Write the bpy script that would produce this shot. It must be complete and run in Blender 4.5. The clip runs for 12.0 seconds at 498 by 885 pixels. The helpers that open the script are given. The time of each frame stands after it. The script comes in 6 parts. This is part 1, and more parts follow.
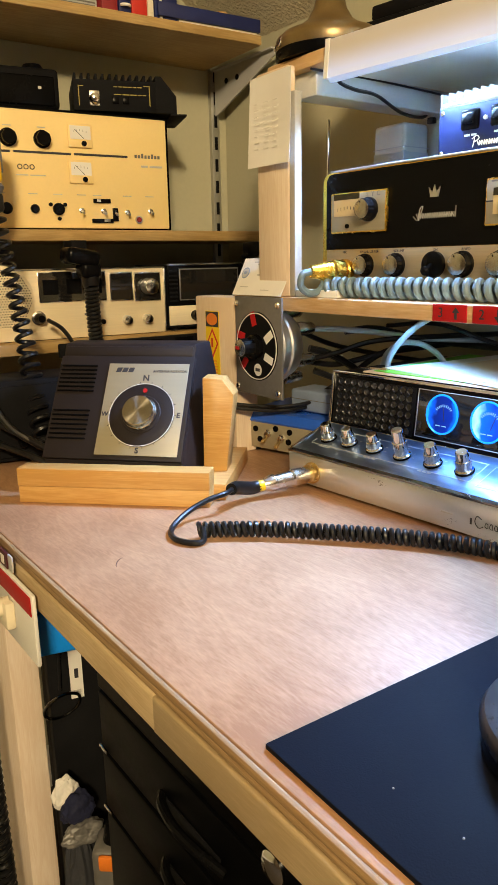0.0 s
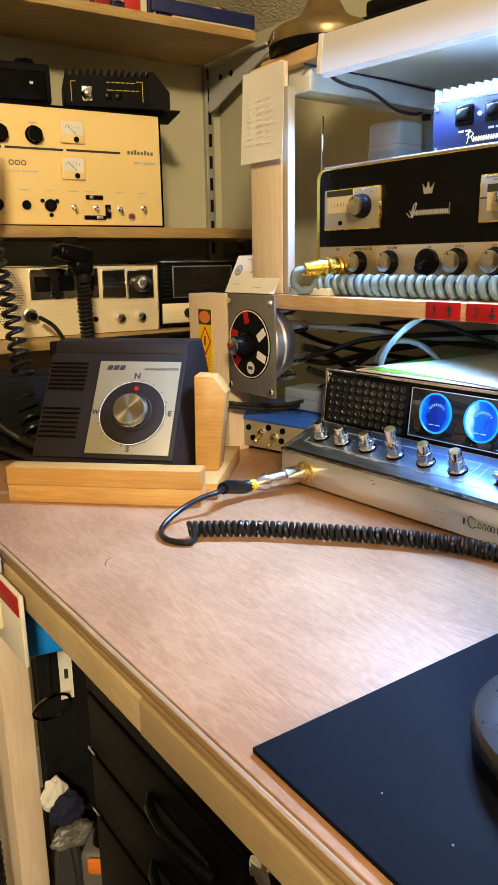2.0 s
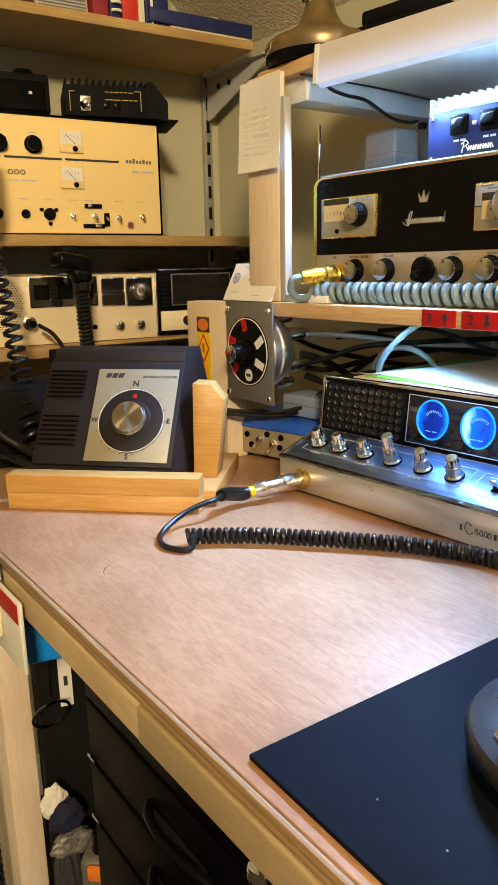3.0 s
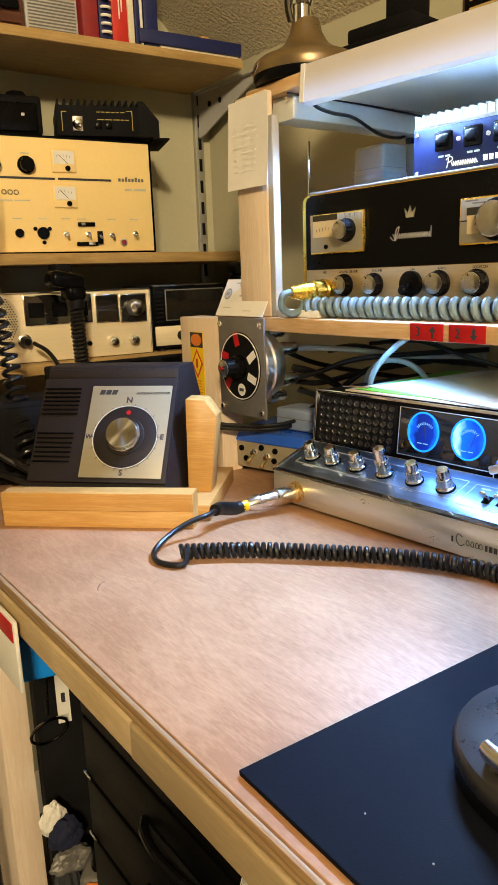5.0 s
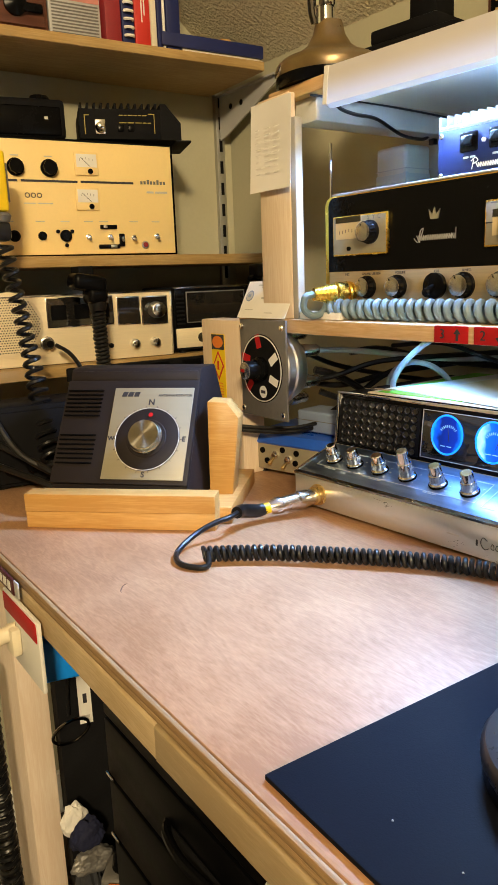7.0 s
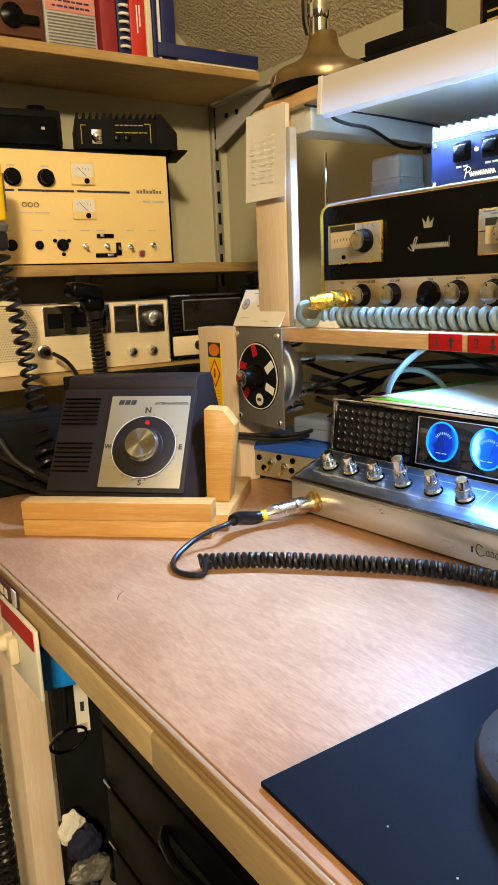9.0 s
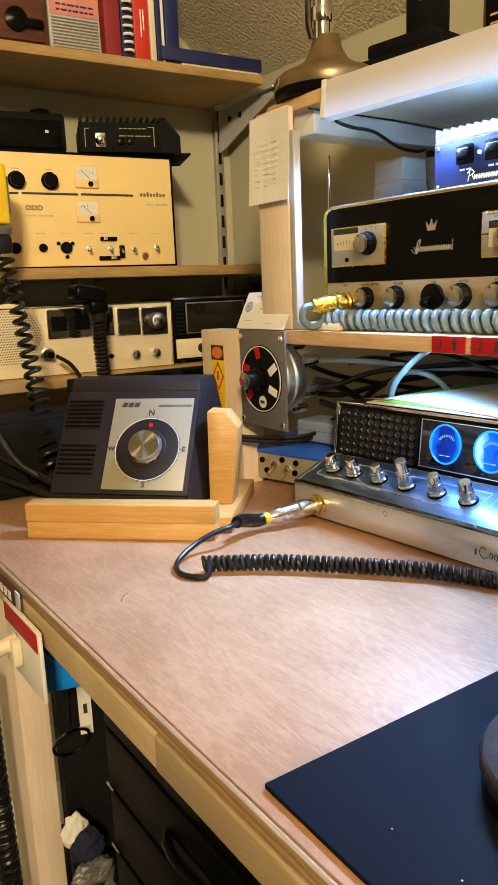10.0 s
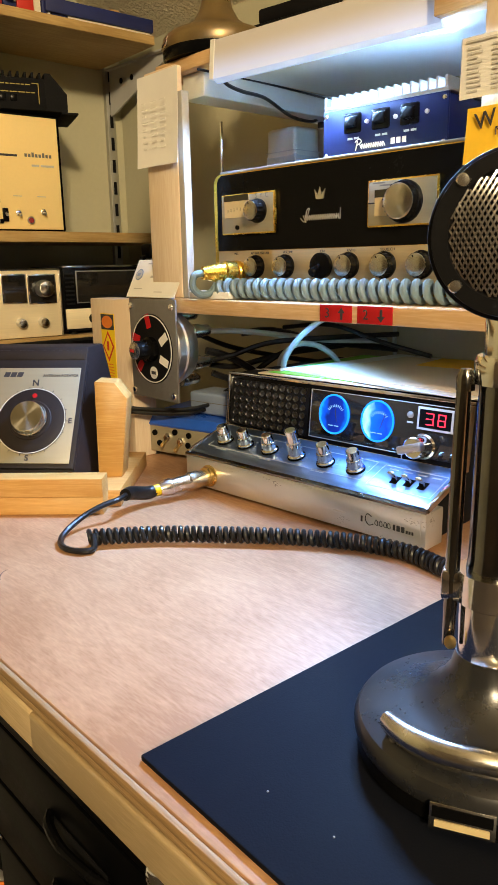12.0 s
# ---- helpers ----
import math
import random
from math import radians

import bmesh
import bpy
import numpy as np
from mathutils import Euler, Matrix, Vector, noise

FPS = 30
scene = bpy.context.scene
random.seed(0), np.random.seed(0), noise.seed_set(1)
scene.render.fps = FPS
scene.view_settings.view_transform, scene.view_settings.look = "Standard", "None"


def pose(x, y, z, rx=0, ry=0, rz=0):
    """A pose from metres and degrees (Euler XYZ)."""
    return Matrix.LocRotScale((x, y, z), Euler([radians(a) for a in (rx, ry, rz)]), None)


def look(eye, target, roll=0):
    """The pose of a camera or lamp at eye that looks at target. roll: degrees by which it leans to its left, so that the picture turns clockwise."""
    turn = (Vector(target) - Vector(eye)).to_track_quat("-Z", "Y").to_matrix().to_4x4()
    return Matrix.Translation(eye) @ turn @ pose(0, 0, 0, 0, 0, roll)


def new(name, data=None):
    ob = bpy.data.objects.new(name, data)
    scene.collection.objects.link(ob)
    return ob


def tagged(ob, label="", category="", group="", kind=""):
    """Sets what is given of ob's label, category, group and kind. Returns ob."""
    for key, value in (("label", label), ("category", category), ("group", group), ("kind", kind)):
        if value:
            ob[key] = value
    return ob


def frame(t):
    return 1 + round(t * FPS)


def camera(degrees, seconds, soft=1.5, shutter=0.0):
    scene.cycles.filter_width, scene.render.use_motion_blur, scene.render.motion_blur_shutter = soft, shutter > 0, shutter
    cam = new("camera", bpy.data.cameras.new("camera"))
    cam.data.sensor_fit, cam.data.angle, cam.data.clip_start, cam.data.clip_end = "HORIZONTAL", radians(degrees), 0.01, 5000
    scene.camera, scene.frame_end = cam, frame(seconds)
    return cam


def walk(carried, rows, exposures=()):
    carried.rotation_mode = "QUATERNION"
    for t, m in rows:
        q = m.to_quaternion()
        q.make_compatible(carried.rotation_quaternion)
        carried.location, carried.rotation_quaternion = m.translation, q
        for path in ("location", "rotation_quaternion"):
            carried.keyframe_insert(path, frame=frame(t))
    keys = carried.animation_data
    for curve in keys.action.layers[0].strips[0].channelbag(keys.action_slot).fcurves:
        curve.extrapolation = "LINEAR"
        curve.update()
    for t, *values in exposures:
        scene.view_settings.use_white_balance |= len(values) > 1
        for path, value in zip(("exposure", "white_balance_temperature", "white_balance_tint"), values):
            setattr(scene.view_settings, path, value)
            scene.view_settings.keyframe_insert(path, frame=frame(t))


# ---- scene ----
cam = camera(38.0, 12.0)
METRES, EYE, TILT, LEAN, TURN = 0.115, 1.02, 0.0, 0.0, -35.7
ROWS = [
    (0.0, 0.0, 0.0, 0.0, -0.27, -14.12, 1.07),
    (0.5, 0.0482, 0.0234, -0.0078, -0.4, -14.13, 1.07),
    (1.0, 0.0469, 0.0122, -0.0021, -0.57, -14.11, 1.04),
    (1.5, 0.0394, 0.0127, -0.0042, -0.63, -14.12, 0.99),
    (2.0, 0.0421, 0.0622, -0.0201, -0.53, -14.2, 0.88),
    (2.5, 0.0275, 0.0478, -0.0199, -0.42, -14.18, 0.85),
    (3.0, 0.0661, 0.0325, 0.0035, -0.54, -13.77, 1.09),
    (5.0, 0.1435, -0.0116, 0.0507, -0.69, -12.93, 1.97),
    (5.5, 0.0303, 0.0589, 0.0437, 0.32, -12.99, 2.04),
    (6.0, 0.071, 0.0432, 0.0479, 0.87, -12.99, 2.03),
    (6.5, 0.0645, 0.0344, 0.0443, 0.94, -12.93, 2.04),
    (7.0, 0.0978, -0.0001, 0.058, 0.69, -12.76, 2.09),
    (9.0, 0.1136, -0.0288, 0.073, 0.47, -12.24, 2.27),
    (9.5, 0.1155, -0.0319, 0.0737, 0.56, -12.1, 2.32),
    (10.0, 0.1054, -0.0359, 0.072, 0.67, -12.02, 2.28),
    (10.5, 0.1025, -0.0327, 0.0691, 0.66, -12.02, 2.2),
    (11.0, 0.1047, -0.0246, 0.0632, -0.26, -12.11, 2.15),
    (11.5, 0.2889, -0.1055, 0.0595, -3.25, -12.68, 1.65),
    (12.0, 0.2445, 0.0502, -0.0364, -6.76, -13.89, 0.91),
]
PATH = [(t, pose(0, 0, EYE, TILT, LEAN, TURN) @ pose(METRES * x, METRES * y, METRES * z, 90 + pitch, roll, yaw)) for t, x, y, z, yaw, pitch, roll in ROWS]
PATH += [(11.2, look((0.011, -0.010, 1.024), (1.173, 1.565, 0.607), -1.9)), (11.6, look((0.023, -0.033, 1.026), (1.248, 1.483, 0.583), -1.7)), (11.8, look((0.026, -0.029, 1.021), (1.287, 1.452, 0.568), -1.5))]
walk(cam, sorted(PATH, key=lambda row: row[0]))

# ---- light ----
world = bpy.data.worlds.new("world")
scene.world = world
world.use_nodes = True
world.node_tree.nodes["Background"].inputs[0].default_value = (1.0, 0.86, 0.68, 1)
world.node_tree.nodes["Background"].inputs[1].default_value = 0.025


def area(name, eye, target, sx, sy, watts, colour, spread=180):
    data = bpy.data.lights.new(name, "AREA")
    data.shape, data.size, data.size_y, data.energy, data.color = "RECTANGLE", sx, sy, watts, colour
    data.spread = radians(spread)
    ob = new(name, data)
    ob.matrix_world = look(eye, target)
    return ob


# a warm ceiling fixture in the room behind, and the cool strip under the upper shelf
area("room_light", (-0.95, -1.60, 2.12), (0.45, 0.95, 1.0), 0.34, 0.34, 147, (1.0, 0.775, 0.45))
area("strip_light", (0.655, 0.525, 1.2290), (0.36, 0.36, 0.80), 0.22, 0.012, 15.0, (0.31, 0.545, 1.0), 150)
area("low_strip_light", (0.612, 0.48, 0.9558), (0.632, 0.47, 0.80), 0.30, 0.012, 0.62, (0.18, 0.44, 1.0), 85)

# ---- materials ----
def nodes_of(m):
    m.use_nodes = True
    return m.node_tree.nodes, m.node_tree.links, m.node_tree.nodes["Principled BSDF"]


def mat(name, colour, rough=0.5, metal=0.0, vary=0.12, scale=30.0, bump=0.0, grain=300.0, coat=0.0, emit=0.0, stretch=(1, 1, 1), spec=0.5):
    """Plain surface with stains at one scale and grain at a finer one."""
    m = bpy.data.materials.new(name)
    n, l, p = nodes_of(m)
    co = n.new("ShaderNodeTexCoord")
    mp = n.new("ShaderNodeMapping")
    mp.inputs["Scale"].default_value = stretch
    l.new(co.outputs["Object"], mp.inputs[0])
    big, fine = n.new("ShaderNodeTexNoise"), n.new("ShaderNodeTexNoise")
    big.inputs["Scale"].default_value, fine.inputs["Scale"].default_value = scale, grain
    big.inputs["Detail"].default_value, fine.inputs["Detail"].default_value = 4, 2
    add = n.new("ShaderNodeMath")
    add.operation = "MULTIPLY_ADD"
    add.inputs[1].default_value = 0.35
    for t in (big, fine):
        l.new(mp.outputs[0], t.inputs["Vector"])
    l.new(fine.outputs[0], add.inputs[0])
    l.new(big.outputs[0], add.inputs[2])
    ramp = n.new("ShaderNodeValToRGB")
    ramp.color_ramp.elements[0].position, ramp.color_ramp.elements[1].position = 0.42, 0.95
    ramp.color_ramp.elements[0].color = (*[c * (1 - vary) for c in colour], 1)
    ramp.color_ramp.elements[1].color = (*[min(1, c * (1 + vary)) for c in colour], 1)
    l.new(add.outputs[0], ramp.inputs[0])
    l.new(ramp.outputs[0], p.inputs["Base Color"])
    rr = n.new("ShaderNodeMapRange")
    rr.inputs[1].default_value, rr.inputs[2].default_value = 0.35, 0.95
    rr.inputs[3].default_value, rr.inputs[4].default_value = max(0.02, rough * 0.82), min(1, rough * 1.2)
    l.new(add.outputs[0], rr.inputs[0])
    l.new(rr.outputs[0], p.inputs["Roughness"])
    p.inputs["Metallic"].default_value = metal
    p.inputs["Specular IOR Level"].default_value = spec
    p.inputs["Coat Weight"].default_value = coat
    if bump:
        b = n.new("ShaderNodeBump")
        b.inputs["Strength"].default_value, b.inputs["Distance"].default_value = bump, 0.002
        l.new(add.outputs[0], b.inputs["Height"])
        l.new(b.outputs[0], p.inputs["Normal"])
    if emit:
        l.new(ramp.outputs[0], p.inputs["Emission Color"])
        p.inputs["Emission Strength"].default_value = emit
    return m


def wood(name, light, dark, along=(1, 12, 12), scale=9.0, rough=0.5, figure=0.5, bump=0.15, coat=0.0, fine=0.55):
    """Board with long growth lines, fibre and a few darker patches; the grain runs where `along` is small."""
    m = bpy.data.materials.new(name)
    n, l, p = nodes_of(m)
    co, info = n.new("ShaderNodeTexCoord"), n.new("ShaderNodeObjectInfo")
    shift = n.new("ShaderNodeVectorMath")
    shift.operation = "ADD"
    l.new(co.outputs["Object"], shift.inputs[0])
    l.new(info.outputs["Random"], shift.inputs[1])
    mp = n.new("ShaderNodeMapping")
    mp.inputs["Scale"].default_value = along
    l.new(shift.outputs[0], mp.inputs[0])
    ring, fibre, patch = (n.new("ShaderNodeTexNoise") for _ in range(3))
    for t, s, d, v in ((ring, scale, 3, mp.outputs[0]), (fibre, scale * 14, 3, mp.outputs[0]), (patch, 7, 4, shift.outputs[0])):
        t.inputs["Scale"].default_value, t.inputs["Detail"].default_value = s, d
        l.new(v, t.inputs["Vector"])
    ring.inputs["Distortion"].default_value = 0.6
    wave = n.new("ShaderNodeMath")
    wave.operation = "MULTIPLY"
    wave.inputs[1].default_value = 7.0
    l.new(ring.outputs[0], wave.inputs[0])
    fold = n.new("ShaderNodeMath")
    fold.operation = "PINGPONG"
    fold.inputs[1].default_value = 0.5
    l.new(wave.outputs[0], fold.inputs[0])
    mix = n.new("ShaderNodeMath")
    mix.operation = "MULTIPLY_ADD"
    mix.inputs[1].default_value = figure
    l.new(fold.outputs[0], mix.inputs[0])
    half = n.new("ShaderNodeMath")
    half.operation = "MULTIPLY_ADD"
    half.inputs[1].default_value = fine
    l.new(fibre.outputs[0], half.inputs[0])
    l.new(patch.outputs[0], half.inputs[2])
    l.new(half.outputs[0], mix.inputs[2])
    ramp = n.new("ShaderNodeValToRGB")
    ramp.color_ramp.elements[0].position, ramp.color_ramp.elements[1].position = 0.45, 1.25
    ramp.color_ramp.elements[0].color, ramp.color_ramp.elements[1].color = (*light, 1), (*dark, 1)
    l.new(mix.outputs[0], ramp.inputs[0])
    l.new(ramp.outputs[0], p.inputs["Base Color"])
    p.inputs["Roughness"].default_value = rough
    p.inputs["Coat Weight"].default_value, p.inputs["Coat Roughness"].default_value = coat, 0.25
    b = n.new("ShaderNodeBump")
    b.inputs["Strength"].default_value, b.inputs["Distance"].default_value = bump, 0.001
    l.new(fibre.outputs[0], b.inputs["Height"])
    l.new(b.outputs[0], p.inputs["Normal"])
    return m


def gradient_glow(name, axis, a, b, stops):
    """Backlit face whose brightness falls off along one axis; stops are (place, colour, strength)."""
    m = bpy.data.materials.new(name)
    n, l, p = nodes_of(m)
    co, sep, rng_, ramp = n.new("ShaderNodeTexCoord"), n.new("ShaderNodeSeparateXYZ"), n.new("ShaderNodeMapRange"), n.new("ShaderNodeValToRGB")
    nz, mix = n.new("ShaderNodeTexNoise"), n.new("ShaderNodeMath")
    nz.inputs["Scale"].default_value = 70
    mix.operation, mix.inputs[1].default_value = "MULTIPLY_ADD", 0.35
    l.new(co.outputs["Object"], sep.inputs[0])
    l.new(co.outputs["Object"], nz.inputs["Vector"])
    l.new(sep.outputs[axis], rng_.inputs[0])
    rng_.inputs[1].default_value, rng_.inputs[2].default_value, rng_.inputs[3].default_value, rng_.inputs[4].default_value = a, b, -0.17, 0.83
    l.new(nz.outputs[0], mix.inputs[0])
    l.new(rng_.outputs[0], mix.inputs[2])
    l.new(mix.outputs[0], ramp.inputs[0])
    while len(ramp.color_ramp.elements) < len(stops):
        ramp.color_ramp.elements.new(0.5)
    for e, (x, c) in zip(ramp.color_ramp.elements, stops):
        e.position, e.color = x, (*c, 1)
    l.new(ramp.outputs[0], p.inputs["Emission Color"])
    p.inputs["Emission Strength"].default_value = 1.9
    p.inputs["Base Color"].default_value = (0.01, 0.03, 0.10, 1)
    p.inputs["Roughness"].default_value = 0.5
    p.inputs["Specular IOR Level"].default_value = 0.1
    return m


def glow(name, colour, strength):
    m = bpy.data.materials.new(name)
    n, l, p = nodes_of(m)
    p.inputs["Base Color"].default_value = (*[0.3 * c for c in colour], 1)
    p.inputs["Roughness"].default_value = 0.2
    p.inputs["Emission Color"].default_value = (*colour, 1)
    p.inputs["Emission Strength"].default_value = strength
    return m


def popcorn(name, colour, size, strength):
    m = mat(name, colour, 0.9, vary=0.08, scale=3)
    n, l, p = nodes_of(m)
    co, v = n.new("ShaderNodeTexCoord"), n.new("ShaderNodeTexNoise")
    v.inputs["Scale"].default_value, v.inputs["Detail"].default_value = size, 3
    l.new(co.outputs["Object"], v.inputs["Vector"])
    b = n.new("ShaderNodeBump")
    b.inputs["Strength"].default_value, b.inputs["Distance"].default_value = strength, 0.012
    l.new(v.outputs[0], b.inputs["Height"])
    l.new(b.outputs[0], p.inputs["Normal"])
    return m


WALL = mat("wall_paint", (0.46, 0.44, 0.31), 0.85, vary=0.06, scale=4, bump=0.25, grain=140)
# brown for the walls out of view, kept dark to cut bounced light
DARK_WALL = mat("dark_unseen_wall", (0.15, 0.115, 0.08), 0.8, vary=0.1, scale=4, bump=0.2, grain=140)
CEIL = popcorn("textured_plaster", (0.60, 0.54, 0.39), 200, 0.6)
# carpet darkened too, so the floor throws back less light
CARPET = mat("carpet", (0.060, 0.047, 0.036), 0.95, vary=0.3, scale=40, bump=0.8, grain=500)
PLY = wood("desk_plywood", (0.60, 0.36, 0.205), (0.37, 0.19, 0.095), (5.5, 1.1, 5.5), 8, 0.50, 0.30, 0.12, 0.10, 0.50)
PINE = wood("pine", (0.80, 0.60, 0.37), (0.60, 0.38, 0.18), (14, 1.0, 14), 4, 0.5, 0.45, 0.15)
PINE_V = wood("pine_upright", (0.88, 0.76, 0.60), (0.74, 0.58, 0.41), (14, 14, 1.0), 4, 0.5, 0.45, 0.15)
LEG_PINE = wood("pale_planed_pine", (0.88, 0.77, 0.66), (0.76, 0.61, 0.48), (14, 14, 1.0), 4, 0.55, 0.45, 0.15)
PINE_X = wood("pine_shelf", (0.74, 0.47, 0.18), (0.54, 0.29, 0.08), (1.0, 14, 14), 4, 0.5, 0.4, 0.15)
SHELF_PINE = wood("aged_shelf_pine", (0.55, 0.385, 0.165), (0.37, 0.235, 0.085), (1.0, 14, 14), 4, 0.55, 0.45, 0.15)
EDGE = wood("plywood_edge", (0.50, 0.33, 0.165), (0.33, 0.20, 0.09), (14, 0.8, 26), 5, 0.7, 0.55, 0.3)
TRIM = wood("desk_trim", (0.64, 0.50, 0.31), (0.44, 0.32, 0.17), (12, 1.0, 12), 5, 0.5, 0.3, 0.2)
OLIVE = mat("olive_print", (0.34, 0.27, 0.05), 0.6, vary=0.1)
SHELL_BROWN = mat("brown_black_plastic", (0.0165, 0.0125, 0.0135), 0.5, vary=0.15, scale=20, bump=0.12, grain=700, spec=0.25)
BLACK = mat("black_enamel", (0.0035, 0.0035, 0.004), 0.24, vary=0.12, scale=14, spec=0.08)
BLACK_MATT = mat("black_matt", (0.008, 0.008, 0.009), 0.6, vary=0.3, scale=18, bump=0.1, spec=0.05)
RUBBER = mat("black_rubber", (0.007, 0.007, 0.008), 0.34, vary=0.2, scale=40, spec=0.4)
MAT_FOAM = mat("desk_mat_foam", (0.0038, 0.0052, 0.011), 0.7, vary=0.3, scale=9, bump=0.15, grain=900, spec=0.10)
CREAM = mat("cream_panel", (0.92, 0.70, 0.31), 0.5, vary=0.04, scale=5)
CHAMP = mat("champagne_panel", (0.36, 0.325, 0.23), 0.42, metal=0.35, vary=0.05, scale=8, stretch=(1, 30, 30))
SILVER = mat("satin_aluminium", (0.84, 0.72, 0.49), 0.40, metal=0.15, vary=0.06, scale=12, stretch=(1, 20, 40))
ALU = mat("brushed_aluminium", (0.72, 0.72, 0.72), 0.34, metal=1.0, vary=0.10, scale=20, stretch=(1, 40, 40))
CHROME = mat("chrome", (0.82, 0.82, 0.82), 0.10, metal=1.0, vary=0.05, scale=30)
NICKEL = mat("worn_nickel", (0.72, 0.70, 0.67), 0.24, metal=1.0, vary=0.18, scale=60, bump=0.05)
GUN = mat("dark_chrome", (0.21, 0.205, 0.20), 0.14, metal=1.0, vary=0.15, scale=30)
GOLD = mat("gold_plate", (1.0, 0.62, 0.10), 0.25, metal=1.0, vary=0.1, scale=30)
BRASS = mat("brass", (0.75, 0.55, 0.22), 0.28, metal=1.0, vary=0.12, scale=40)
GOLD_PANEL = mat("gold_anodised", (0.56, 0.44, 0.25), 0.42, metal=0.75, vary=0.08, scale=20, stretch=(1, 20, 20))
UNDER = mat("dull_white_paint", (0.66, 0.66, 0.61), 0.6, vary=0.08, scale=8, bump=0.1)
# darker copy of the white, countering the strip's glare on the upright edging
OFF_WHITE = mat("toned_down_white_paint", (0.40, 0.38, 0.33), 0.6, vary=0.1, scale=12, bump=0.1)
WHITE = mat("white_paint", (0.78, 0.77, 0.73), 0.55, vary=0.05, scale=10, bump=0.1)
PAPER = mat("white_paper", (0.80, 0.78, 0.74), 0.75, vary=0.04, scale=20, bump=0.1, grain=60)
CABINET = mat("black_cabinet_steel", (0.0018, 0.0018, 0.0022), 0.34, vary=0.08, scale=4, spec=0.02)
INK = mat("dark_ink", (0.03, 0.03, 0.04), 0.6, vary=0.1)
INK_SOFT = mat("faded_ink", (0.55, 0.53, 0.50), 0.7, vary=0.2)
INK_PALE = mat("pale_pencil", (0.71, 0.69, 0.65), 0.7, vary=0.1)
INK_GREY = mat("grey_ink", (0.16, 0.15, 0.13), 0.6, vary=0.15)
NAVY = mat("navy_enamel", (0.006, 0.010, 0.050), 0.45, vary=0.15, scale=18, spec=0.2)
BLUE = mat("blue_enamel", (0.02, 0.10, 0.55), 0.3, vary=0.12, scale=15)
BIN_BLUE = mat("blue_plastic", (0.006, 0.27, 0.98), 0.35, vary=0.08, scale=10)
GREY_BLUE = mat("grey_blue_plastic", (0.22, 0.28, 0.40), 0.5, vary=0.06, scale=20)
GREY = mat("grey_hammer_paint", (0.17, 0.165, 0.16), 0.45, metal=0.3, vary=0.12, scale=120, bump=0.2)
TUB = mat("translucent_tub", (0.60, 0.60, 0.55), 0.4, vary=0.06, scale=20)
GREY_LT = mat("light_grey_plastic", (0.45, 0.45, 0.45), 0.5, vary=0.06)
STEEL = mat("galvanised_steel", (0.50, 0.50, 0.47), 0.42, metal=0.85, vary=0.15, scale=25)
RED = mat("red_tape", (0.42, 0.010, 0.014), 0.55, vary=0.1, spec=0.2)
YELLOW = mat("yellow_label", (0.85, 0.60, 0.01), 0.45, vary=0.08)
NOTE = mat("yellow_note", (0.90, 0.55, 0.03), 0.65, vary=0.05)
ORANGE = mat("orange_plastic", (0.75, 0.20, 0.02), 0.45, vary=0.1)
SAGE = mat("grey_green_cord", (0.15, 0.22, 0.25), 0.40, vary=0.08, scale=40)
CLEARISH = mat("grey_white_cable", (0.46, 0.52, 0.54), 0.35, vary=0.05)
PLATE_MAROON = mat("engraved_maroon", (0.055, 0.006, 0.010), 0.45, vary=0.1)
IVORY = mat("ivory_plastic", (0.78, 0.70, 0.52), 0.45, vary=0.05)
MAROON = mat("maroon_cloth", (0.25, 0.015, 0.02), 0.6, vary=0.15, scale=60)
BOOK_RED = mat("red_cover", (0.55, 0.03, 0.02), 0.45, vary=0.1)
NAVY_CLOTH = mat("navy_cloth", (0.006, 0.009, 0.04), 0.9, vary=0.3, scale=30, bump=0.5)
BOOK_NAVY = mat("navy_cover", (0.007, 0.015, 0.10), 0.5, vary=0.15)
PAGE = mat("book_pages", (0.70, 0.64, 0.50), 0.8, vary=0.15, scale=10, stretch=(1, 1, 80))
BROWN = mat("brown_stained_wood", (0.10, 0.035, 0.02), 0.45, vary=0.35, scale=12, stretch=(1, 1, 8))
PINK = mat("pink_print", (0.62, 0.25, 0.22), 0.5, vary=0.15)
GREEN = mat("green_paper", (0.20, 0.62, 0.04), 0.6, vary=0.05)
FOLDER = mat("manila_folder", (0.72, 0.60, 0.42), 0.7, vary=0.06)
CLOTH = mat("dark_cloth", (0.03, 0.032, 0.04), 0.9, vary=0.3, scale=30, bump=0.5)
METER_FACE = mat("meter_face", (0.62, 0.50, 0.28), 0.5, vary=0.05)
GLASS_DARK = mat("smoked_glass", (0.014, 0.013, 0.012), 0.06, vary=0.2, scale=10, coat=0.5)
LED_RED = glow("led_red", (1.0, 0.03, 0.06), 3.0)
TUBE = glow("strip_diffuser", (0.75, 0.87, 1.0), 2.0)
SPUN = mat("spun_aluminium", (0.52, 0.50, 0.455), 0.24, metal=1.0, vary=0.03, scale=20)
n, l, p = nodes_of(SPUN)
turn = n.new("ShaderNodeTangent")
turn.direction_type, turn.axis = "RADIAL", "Z"
l.new(turn.outputs[0], p.inputs["Tangent"])
p.inputs["Anisotropic"].default_value = 0.9

# ---- building tools ----
def thing(name, label, category, at=(0, 0, 0), rz=0.0, group="", kind=""):
    ob = new(name)
    ob.empty_display_size = 0.02
    ob.matrix_world = pose(*at, 0, 0, rz)
    return tagged(ob, label, category, group, kind)


